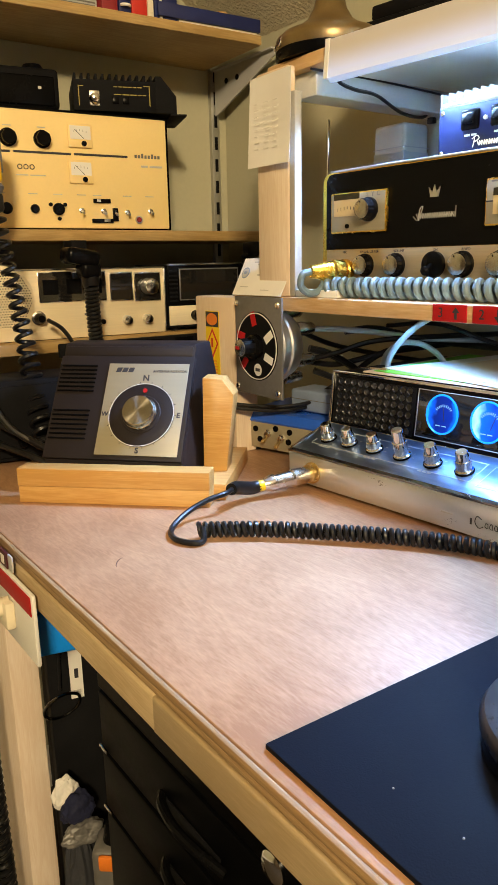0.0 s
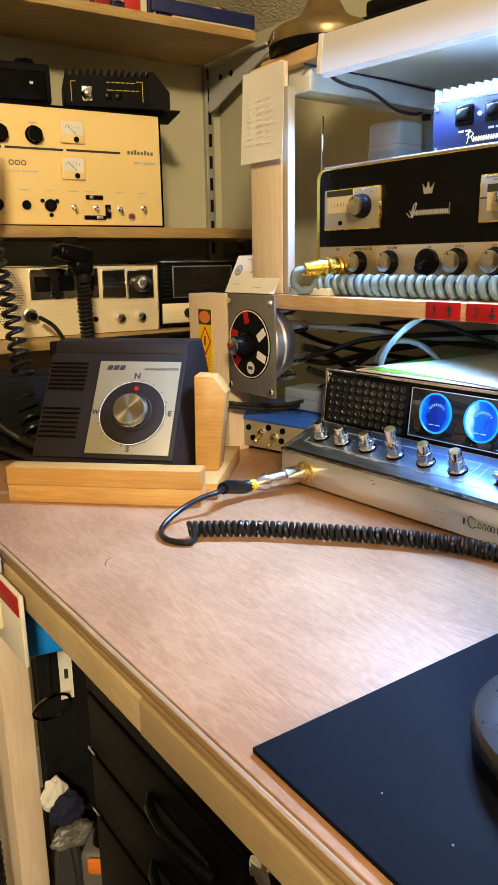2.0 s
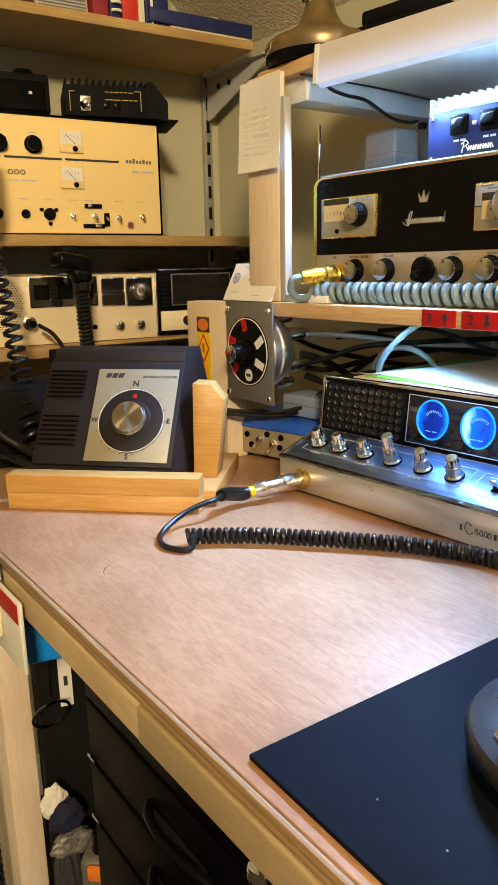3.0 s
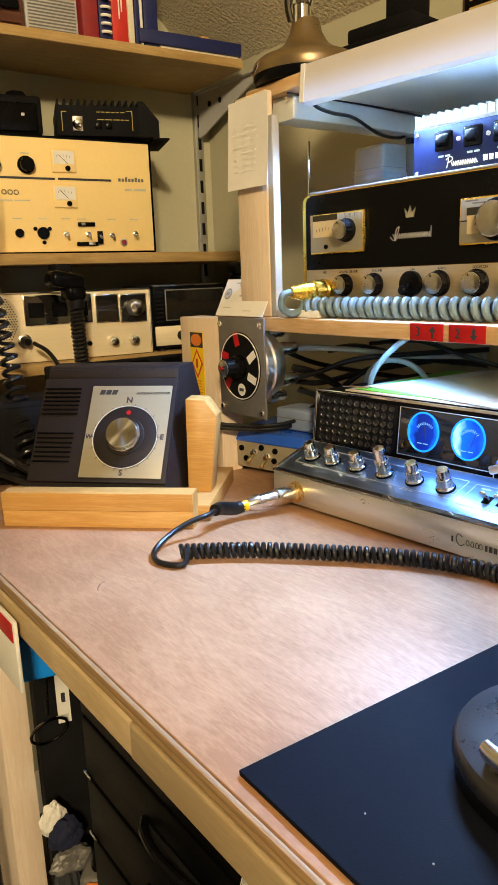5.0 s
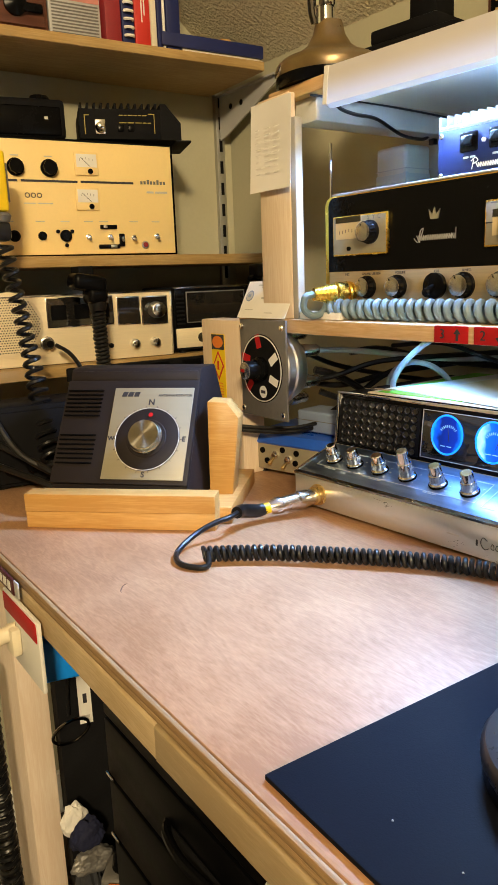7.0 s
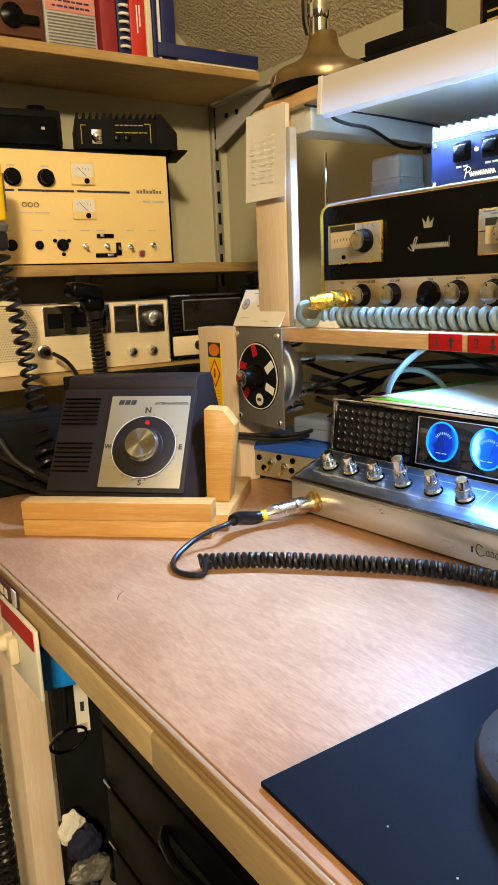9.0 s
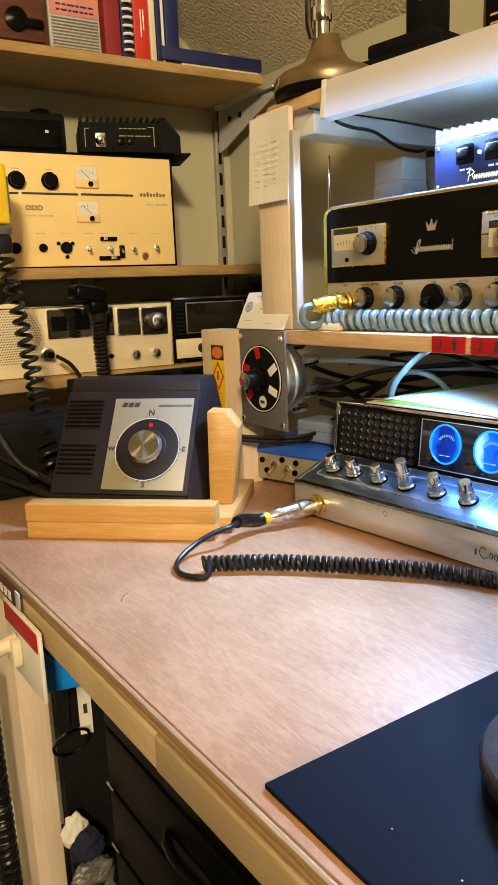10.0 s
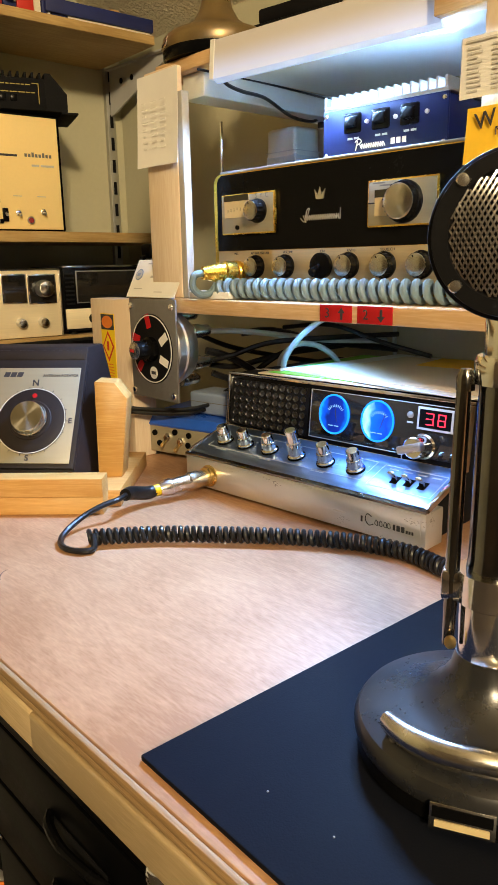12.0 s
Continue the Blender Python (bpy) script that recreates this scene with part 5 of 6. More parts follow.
# ---- on the bench ----
def console_radio():
    """Console transceiver: low chrome front, sloping control deck, upright dial panel."""
    t = thing("console_transceiver", "chrome and black console transceiver with two glowing blue meters", "radio", (0.5555, 0.336, DESK + 0.0004), -86.7)
    W = -0.328
    part("cabinet", prism([(0.030, 0.008), (0.030, 0.040), (0.070, 0.058), (0.078, 0.1285), (0.285, 0.1285), (0.285, 0.008)], W + 0.003, -0.003, None, None, 0.002), BLACK_MATT, t, "black cabinet")
    part("front_bar", box(W, 0.0, 0.0, 0.030, 0.004, 0.0395, 0.0012), BAR, t, "brushed metal front bar")
    part("bar_inset", box(W + 0.005, -0.005, -0.0010, -0.0001, 0.0075, 0.0375, 0.0004), BAR, t, "satin inset panel")
    part("bar_edge", prism([(-0.0012, 0.0396), (-0.0012, 0.0420), (0.004, 0.0436), (0.006, 0.0396)], W, 0.0), GUN, t)
    SL = math.degrees(math.atan2(0.0235, 0.068))
    dk = pose(0, 0.0, 0.0414, SL, 0, 0)
    part("deck", box(W + 0.002, -0.002, 0.004, 0.070, -0.004, 0.0012, 0.0006, m=dk), DECK, t, "glossy dark control deck")
    for x0, x1 in ((W, W + 0.004), (-0.004, 0.0)):
        part("deck_edge", box(x0, x1, 0.002, 0.072, -0.004, 0.0022, 0.0006, m=dk), CHROME, t)
    ln = bmesh.new()
    for x0, x1, y0, y1 in ((W + 0.018, -0.088, 0.0215, 0.0223), (W + 0.018, W + 0.0188, 0.022, 0.032), (W + 0.045, -0.088, 0.0565, 0.0573), (-0.0888, -0.088, 0.0215, 0.057), (-0.078, -0.008, 0.018, 0.0188), (-0.078, -0.008, 0.0545, 0.0553), (-0.0788, -0.078, 0.018, 0.055), (-0.008, -0.0072, 0.018, 0.055)):
        box(x0, x1, y0, y1, 0.0012, 0.0015, bm=ln, m=dk)
    part("deck_lines", ln, CLEARISH, t, "fine white printed lines", False)
    bars("caption", [(x - 0.009 + i * 0.006, x - 0.0045 + i * 0.006, 0.0185, 0.0203) for x in (-0.285, -0.215, -0.14) for i in range(3)] + [(-0.07 + i * 0.016, -0.060 + i * 0.016, 0.049, 0.0505) for i in range(4)], CLEARISH, t, dk @ pose(0, 0, 0.0012))
    for i, (x, h) in enumerate(((-0.294, 0.021), (-0.2602, 0.021), (-0.2217, 0.021), (-0.1823, 0.034), (-0.1418, 0.024), (-0.103, 0.024))):
        m = dk @ pose(x, 0.0365, 0.0012)
        k = part("knob", lathe([(0.0095, 0), (0.0095, 0.003), (0.0078, 0.004), (0.0074, h * 0.55), (0.0068, h * 0.57), (0.0064, h - 0.001), (0.0055, h), (0, h)], 36, m), CHROME, t, "tall chrome knob")
        part("skirt", lathe([(0.0102, 0), (0.0102, 0.0016), (0.0096, 0.0018)], 28, m), BLACK, k)
        b = bmesh.new()
        for a in range(14):
            box(0.0066, 0.0082, -0.0006, 0.0006, 0.005, h * 0.54, bm=b, m=m @ pose(0, 0, 0, 0, 0, a * 360 / 14))
        part("flutes", b, CHROME, k)
        bars("ticks", [(0.0125, 0.0150, -0.0003, 0.0003)], CLEARISH, k, m @ pose(0, 0, 0.0001, 0, 0, 40))
        bars("ticks", [(0.0125, 0.0150, -0.0003, 0.0003)], CLEARISH, k, m @ pose(0, 0, 0.0001, 0, 0, 5))
        bars("ticks", [(0.0125, 0.0150, -0.0003, 0.0003)], CLEARISH, k, m @ pose(0, 0, 0.0001, 0, 0, -30))
    for x in (-0.054, -0.0385, -0.0235):
        m = dk @ pose(x, 0.034, 0.0012)
        sl = part("slot", box(-0.004, 0.004, -0.006, 0.006, 0, 0.0004, m=m), BLACK, t)
        part("lever", box(-0.0032, 0.0032, -0.0016, 0.0016, 0.0, 0.014, 0.0008, m=m @ pose(0, 0, 0, 25, 0, 0)), CHROME, sl, "flat chrome lever")
    UP = 6.2
    up = facing(0, 0.0695, 0.0640, UP) @ Matrix.Diagonal((1, 0.935, 1, 1))
    fr = part("upright_panel", box(W + 0.002, -0.002, 0.0, 0.068, -0.004, 0.0, 0.0008, m=up), BLACK, t, "glossy black dial panel")
    part("top_trim", box(W, 0.0, 0.0682, 0.0716, -0.006, 0.0024, 0.0008, m=up), CHROME, t)
    part("bottom_trim", box(W + 0.003, -0.003, -0.0012, 0.0012, -0.002, 0.0022, 0.0006, m=up), CHROME, t)
    for x0, x1 in ((W, W + 0.004), (-0.004, 0.0)):
        part("side_trim", box(x0, x1, -0.001, 0.0680, -0.006, 0.0022, 0.0006, m=up), CHROME, t)
    gr = part("loudspeaker_grille", box(W + 0.006, -0.198, 0.004, 0.063, 0.0, 0.001, 0.0004, m=up), BLACK_MATT, t, "punched black loudspeaker grille")
    cup = lathe([(0.0046, 0.0), (0.0043, 0.0013), (0.0035, 0.0004), (0.0, 0.0003)], 16)
    me = None
    for i in range(11):
        for j in range(6):
            x, y = -0.312 + i * 0.01065, 0.0095 + j * 0.0098
            if me is None:
                first = part("grille_hole", cup, DIMPLE, gr)
                me = first.data
                first.matrix_basis = up @ pose(x, y, 0.001)
            else:
                o = new("grille_hole", me)
                o.parent = gr
                o.matrix_basis = up @ pose(x, y, 0.001)
    win = part("dial_window", box(-0.1945, -0.004, 0.006, 0.0635, 0.0, 0.0008, 0.0003, m=up), GLASS_DARK, t, "dark glossy dial window")
    b = bmesh.new()
    for x0, x1, y0, y1 in ((-0.1945, -0.1937, 0.006, 0.0635), (-0.1945, -0.072, 0.006, 0.0068), (-0.1945, -0.004, 0.0627, 0.0635), (-0.072, -0.0712, -0.0005, 0.0068)):
        box(x0, x1, y0, y1, 0.0008, 0.0013, bm=b, m=up)
    part("window_line", b, GREY_LT, win, "", False)
    for k, (x, g1) in enumerate(((-0.1605, METER_A), (-0.1040, METER_B))):
        y = 0.0372
        mt = part("meter", lathe([(0.0243, 0.0008), (0.0243, 0.0016), (0.0228, 0.0022), (0.0225, 0.0014), (0, 0.0014)], 48, up @ pose(x, y, 0) @ Matrix.Diagonal((0.84, 0.97, 1, 1))), g1, t, "round meter lit bright blue")
        part("meter_rim", tube([(0.84 * 0.0233 * math.cos(a), 0.97 * 0.0233 * math.sin(a), 0.0020) for a in np.linspace(0, 6.2832, 49)], 0.0011, 6, m=up @ pose(x, y, 0)), METER_RIM, mt, "glowing cyan rim")
        part("needle", tube([(x + 0.004, y - 0.008, 0), (x + 0.001 + 0.008 * k, y + 0.008, 0)], 0.0004, 5, m=up @ pose(0, 0, 0.0021)), INK, mt)
        for a in range(-50, 61, 12):
            bars("scale", [(-0.0003, 0.0003, 0.0098, 0.0128)], METER_MARK, mt, up @ pose(x + 0.002, y - 0.001, 0.0014) @ pose(0, 0, 0, 0, 0, a))
        bars("caption", [(-0.007, -0.001, -0.0140, -0.0130), (0.001, 0.007, -0.0140, -0.0130)], METER_MARK, mt, up @ pose(x, y, 0.0014))
    part("indicator", lathe([(0.0035, 0.0008), (0.0035, 0.002), (0.0, 0.003)], 16, up @ pose(-0.0655, 0.050, 0)), STEEL, t)
    bars("caption", [(-0.069, -0.062, 0.041, 0.0428)], GREY_LT, t, up @ pose(0, 0, 0.0008))
    ds = part("channel_display", box(-0.057, -0.017, 0.036, 0.0605, 0.0008, 0.0022, 0.0006, m=up), GREY_LT, t, "framed red digit display")
    part("display_face", box(-0.0545, -0.0195, 0.0385, 0.058, 0.0022, 0.0024, m=up), BLACK, ds)
    for d, x in (("3", -0.0425), ("8", -0.0295)):
        segs = {"3": "abgcd", "8": "abcdefg"}[d]
        b = bmesh.new()
        w, h, s = 0.0042, 0.0064, 0.0009
        shape = {"a": (-w, w, 2 * h / 2 - s + h * 0, h), "d": (-w, w, -h, -h + s), "g": (-w, w, -s / 2, s / 2), "b": (w - s, w, 0.0005, h), "c": (w - s, w, -h, -0.0005), "f": (-w, -w + s, 0.0005, h), "e": (-w, -w + s, -h, -0.0005)}
        for q in segs:
            x0, x1, y0, y1 = shape[q]
            box(x0, x1, min(y0, y1), max(y0, y1), 0.0024, 0.0028, bm=b, m=up @ pose(x, 0.0482, 0))
        part("digit", b, LED_RED, ds, "glowing red digit", False)
    part("blue_window", box(-0.0145, -0.0050, 0.038, 0.0605, 0.0008, 0.0018, 0.0004, m=up), METER_RIM, t, "small window lit blue")
    part("channel_knob", lathe([(0.0135, 0.001), (0.0138, 0.006), (0.0120, 0.008), (0.0115, 0.024), (0.0100, 0.0255), (0, 0.0255)], 36, up @ pose(-0.0455, 0.019, 0)), CHROME, t, "large chrome channel knob")
    part("knob_bar", box(-0.0135, 0.0135, -0.0045, 0.0045, 0.024, 0.034, 0.002, m=up @ pose(-0.0455, 0.019, 0, 0, 0, 20)), ALU, t)
    bars("maker_mark", [(-0.0705, -0.0685, 0.0165, 0.0225)], INK, t, facing(0, -0.0010, 0.0))
    b = bmesh.new()
    script([(-0.058, 0.020), (-0.063, 0.022), (-0.065, 0.016), (-0.061, 0.011), (-0.056, 0.013)], 0.00045, facing(0, -0.0008, 0.004), b)
    for x in (-0.053, -0.048, -0.043, -0.039):
        script([(x + 0.002, 0.017), (x, 0.018), (x - 0.001, 0.014), (x + 0.002, 0.013), (x + 0.002, 0.017)], 0.00036, facing(0, -0.0008, 0.004), b)
    part("script_mark", b, INK, t)
    bars("model_mark", [(-0.034, -0.0315, 0.0125, 0.018), (-0.030, -0.0265, 0.0125, 0.018), (-0.025, -0.0215, 0.0125, 0.018), (-0.020, -0.018, 0.0125, 0.0155), (-0.017, -0.015, 0.0125, 0.0155), (-0.014, -0.012, 0.0125, 0.0155)], INK, t, facing(0, -0.0010, 0.004))
    bars("caption", [(-0.104, -0.090, 0.020, 0.0215)], INK_SOFT, t, facing(0, -0.0010, 0))
    for x in (W + 0.03, -0.03):
        for y in (0.02, 0.26):
            part("foot", lathe([(0.010, 0.0), (0.011, 0.0085)], 18, pose(x, y, 0)), RUBBER, t)
    part("mic_socket", lathe([(0.0128, 0), (0.0128, 0.003), (0.011, 0.004), (0.011, 0.008), (0, 0.008)], 24, facing(-0.286, 0.0, 0.0205)), BRASS, t, "brass microphone socket")


# blue sheen from meters and strip is put into the deck's base colour
DECK = mat("blue_sheen_deck", (0.24, 0.34, 0.52), 0.32, metal=0.95, vary=0.2, scale=20, stretch=(1, 8, 8))
BAR = mat("satin_bar", (0.66, 0.66, 0.66), 0.30, metal=0.7, vary=0.03, scale=12, stretch=(1, 4, 4))
DIMPLE = mat("punched_rim", (0.045, 0.045, 0.05), 0.22, metal=0.7, vary=0.1)
METER_A = gradient_glow("meter_blue", 0, -0.184, -0.138, ((0.0, (0.02, 0.50, 1.0)), (0.18, (0.0, 0.09, 0.8)), (0.36, (0.0, 0.004, 0.12)), (0.74, (0.0, 0.010, 0.24)), (1.0, (0.0, 0.22, 0.9))))
METER_B = gradient_glow("meter_bright_blue", 0, -0.127, -0.081, ((0.0, (0.10, 0.60, 1.0)), (0.20, (0.35, 0.85, 1.0)), (0.38, (0.0, 0.11, 0.9)), (0.70, (0.0, 0.025, 0.45)), (1.0, (0.0, 0.10, 0.7))))
METER_RIM = glow("meter_rim_glow", (0.01, 0.26, 1.0), 1.6)
METER_MARK = glow("meter_marks", (0.30, 0.65, 1.0), 0.9)
console_radio()

pk = thing("paper_stack", "manila folder and loose papers lying on the transceiver", "papers", (0.6395, 0.352, 0.8858), -86)
part("folder", box(-0.275, 0.03, 0.002, 0.20, 0.0, 0.0018, 0.0004), FOLDER, pk, "manila folder")
part("green_sheet", box(-0.262, 0.0, 0.012, 0.215, 0.0022, 0.0030, m=pose(0.0, 0.0, 0, 0, 0, 1)), GREEN, pk, "bright green sheet")
part("white_sheet", box(-0.262, 0.01, 0.0, 0.215, 0.0034, 0.0046, m=pose(0.002, -0.016, 0, 0, 0, -9)), PAPER, pk, "white sheet")
part("cream_sheet", box(-0.215, 0.04, 0.008, 0.20, 0.0050, 0.0058, m=pose(0, -0.008, 0, 0, 0, -5)), FOLDER, pk, "white sheet")
part("yellow_note", box(-0.130, -0.03, 0.150, 0.225, 0.0061, 0.0066, m=pose(0, 0, 0, 0, 0, 4)), NOTE, pk, "yellow note")
part("paper_clip", tube([(-0.280, 0.004, 0.0052), (-0.24, 0.004, 0.0062), (-0.24, 0.010, 0.0062), (-0.276, 0.010, 0.0054)], 0.0007, 6), CHROME, pk)


# ---- rotator controller in its pine cradle ----
cr = thing("wooden_cradle", "pine cradle built from offcuts under the rotator controller", "stand", (0.407, 0.643, DESK), -44.3)
part("front_board", box(-0.223, 0.0, 0.0, 0.026, 0.0, 0.0195, 0.001), PINE_X, cr)
part("front_board", box(-0.2235, 0.0005, -0.0004, 0.0255, 0.0198, 0.0405, 0.001), PINE_X, cr)
part("base_board", box(-0.216, 0.0135, 0.0262, 0.195, 0.0, 0.0195, 0.001), PINE_X, cr)
sb = prism([(-0.022, 0.0198), (0.006, 0.0198), (0.0165, 0.113), (0.003, 0.1315), (-0.020, 0.1330)], -0.110, -0.076, None, None, 0.001)
bmesh.ops.transform(sb, matrix=Matrix(((0, 1, 0, 0), (-1, 0, 0, 0), (0, 0, 1, 0), (0, 0, 0, 1))), verts=sb.verts[:])
part("side_board", sb, PINE_X, cr, "upright pine side board")
part("back_board", box(-0.19, -0.010, 0.178, 0.195, 0.0198, 0.10, 0.001), PINE_V, cr)


def rotator():
    """Sloping dark box with a compass dial."""
    t = thing("rotator_controller", "brown-black antenna rotator controller with a compass dial", "controller", (0.407, 0.643, DESK + 0.0405), -47.5)
    LEAN = 34.5
    fm = facing(0, 0.030, 0.0, LEAN)
    x0, x1 = -0.2125, -0.0400
    c, s = math.cos(radians(LEAN)), math.sin(radians(LEAN))
    L_ = 0.136
    ty, tz = 0.030 + s * L_, c * L_
    shell = prism([(0.032, -0.0205), (0.032, 0.0), (ty, tz), (ty + 0.006, tz + 0.013), (ty + 0.010, tz + 0.0155), (ty + 0.040, tz + 0.0165), (0.165, 0.060), (0.165, -0.0205)], x0 + 0.001, x1 - 0.001, None, None, 0.002)
    for v in shell.verts:
        if v.co.x > -0.1:
            v.co.x += min(0.016, max(0.0, 0.45 * ((v.co.y - 0.036) * c - v.co.z * s)))
    part("case", shell, SHELL_BROWN, t, "brown-black plastic case")
    part("front", box(x0, x1, 0.001, L_, -0.004, 0.003, 0.0015, m=fm), SHELL_BROWN, t, "brown-black front plate")
    part("top_band", box(x0 + 0.004, x1 - 0.004, 0.0, 0.012, -0.002, 0.0014, 0.001, m=facing(0, ty + 0.0014, tz + 0.001, 22)), SHELL_BROWN, t)
    for v0, dv in ((0.0870, 0.0056), (0.0250, 0.0060)):
        for i in range(7):
            part("louvre", box(-0.209, -0.162, v0 + i * dv, v0 + 0.0019 + i * dv, 0.0031, 0.0052, 0.0004, m=fm), BLACK, t)
    pl = part("dial_plate", box(-0.147, -0.0455, 0.0065, 0.1250, 0.0031, 0.0046, 0.0006, m=fm), CHAMP, t, "champagne metal dial plate")
    cx, cy = -0.0960, 0.0577
    rg = part("dial_ring", lathe([(0.0405, 0.0046), (0.0405, 0.0056), (0.0385, 0.0056), (0.0375, 0.0062), (0.0245, 0.0064), (0.0235, 0.0075), (0, 0.0075)], 64, fm @ pose(cx, cy, 0)), SHELL_BROWN, t, "brown-black compass ring")
    b = bmesh.new()
    tube([(cx + 0.0398 * math.cos(a), cy + 0.0398 * math.sin(a), 0.0057) for a in np.linspace(0, 2 * math.pi, 65)], 0.0005, 4, b, fm)
    part("ring_line", b, WHITE, rg)
    for a in range(0, 360, 20):
        bars("tick", [(0.0408, 0.0432, -0.0003, 0.0003)], INK, pl, fm @ pose(cx, cy, 0.0046, 0, 0, a))
    kn = part("knob", lathe([(0.0208, 0.0), (0.0208, 0.0045), (0.0196, 0.006), (0.0190, 0.0115), (0.0180, 0.0127), (0, 0.0127)], 48), SPUN, t, "spun aluminium knob")
    kn.matrix_basis = fm @ pose(cx, cy, 0.0075)
    part("red_mark", lathe([(0.0028, 0.0064), (0.0028, 0.0072), (0, 0.0072)], 12, fm @ pose(cx + 0.001, cy + 0.0305, 0)), RED, t)
    for w, x, y, z in (("N", cx - 0.001, cy + 0.0475, 0.0105), ("S", cx + 0.001, cy - 0.0452, 0.0095), ("W", cx - 0.0458, cy, 0.0078), ("E", cx + 0.0455, cy, 0.0088)):
        letters("letter", w, z, INK, pl, fm @ pose(x, y, 0.0046), 0.0004, "", 0.0003)
    letters("caption", "ANTENNA ROTATOR", 0.0043, INK, pl, fm @ pose(-0.0685, 0.1145, 0.0046), 0.0002, "", 0.0001)
    # maker's mark as plain slanted blocks
    b = bmesh.new()
    for k in range(3):
        bb_ = box(-0.1370 + k * 0.0078, -0.1306 + k * 0.0078, 0, 0.0060, 0.0046, 0.0050)
        for v in bb_.verts:
            v.co.x += 0.28 * v.co.y
            v.co.y += 0.1132
        joined(b, bb_, fm)
    part("maker_mark", b, INK, pl)
    return t


rotator()

# ---- coiled microphone lead on the bench ----
ml = thing("microphone_lead", "black coiled microphone lead plugged into the transceiver", "cord", (0, 0, 0))
a, b_ = Vector((0.5450, 0.6210, DESK + 0.0205)), Vector((0.4550, 0.6370, DESK + 0.0140))
d = (b_ - a).normalized()
rot = d.to_track_quat("Z", "Y").to_matrix().to_4x4()
pm = Matrix.Translation(a) @ rot
part("plug", lathe([(0.0112, -0.006), (0.0112, 0.004), (0.0095, 0.005), (0.0095, 0.020), (0.0105, 0.022), (0.0105, 0.034), (0.0088, 0.036), (0.0084, 0.056), (0.0098, 0.058), (0.0098, 0.063), (0.0065, 0.072), (0.0, 0.072)], 28, pm), NICKEL, ml, "nickel plug barrel")
part("yellow_collar", lathe([(0.0062, 0.070), (0.0066, 0.079), (0, 0.079)], 20, pm), YELLOW, ml, "yellow collar")
part("strain_relief", tube(smooth_path([a + d * 0.077, a + d * 0.088, (0.437, 0.633, DESK + 0.020), (0.424, 0.625, DESK + 0.0225)]), lambda s: 0.0066 + 0.0012 * math.sin(3.1 * s), 12), RUBBER, ml, "black rubber sleeve")
part("lead", tube(smooth_path([(0.430, 0.628, DESK + 0.0220), (0.410, 0.617, DESK + 0.0225), (0.391, 0.618, DESK + 0.0200), (0.369, 0.618, DESK + 0.0140), (0.345, 0.610, DESK + 0.0072), (0.331, 0.597, DESK + 0.0036), (0.326, 0.578, DESK + 0.0032), (0.333, 0.560, DESK + 0.0034), (0.343, 0.556, DESK + 0.0045), (0.349, 0.565, DESK + 0.0140)]), 0.0030, 10), RUBBER, ml)
part("coiled_cord", coil([(0.348, 0.573, DESK + 0.0096), (0.379, 0.552, DESK + 0.0092), (0.409, 0.527, DESK + 0.0092), (0.442, 0.492, DESK + 0.0092), (0.475, 0.454, DESK + 0.0092), (0.502, 0.418, DESK + 0.0092), (0.522, 0.382, DESK + 0.0092), (0.533, 0.340, DESK + 0.0092), (0.528, 0.302, DESK + 0.0092), (0.513, 0.262, DESK + 0.0135)], 0.0060, 0.0025, 62, 14, 7), RUBBER, ml)

# ---- mat and desk microphone ----
mt = thing("desk_mat", "black foam desk mat lying on the bench", "mat", (0.209, 0.281, DESK + 0.0002), -1.6)
part("mat", box(0.0, 0.42, -0.52, 0.0, 0.0, 0.0036, 0.0008), MAT_FOAM, mt)
rngs = random.Random(5)
for i in range(11):
    part("crumb", lathe([(0.0006, 0), (0.0005, 0.0004), (0, 0.0006)], 6, pose(rngs.uniform(0.03, 0.2), -rngs.uniform(0.03, 0.2), 0.0036)), GREY_LT, mt)


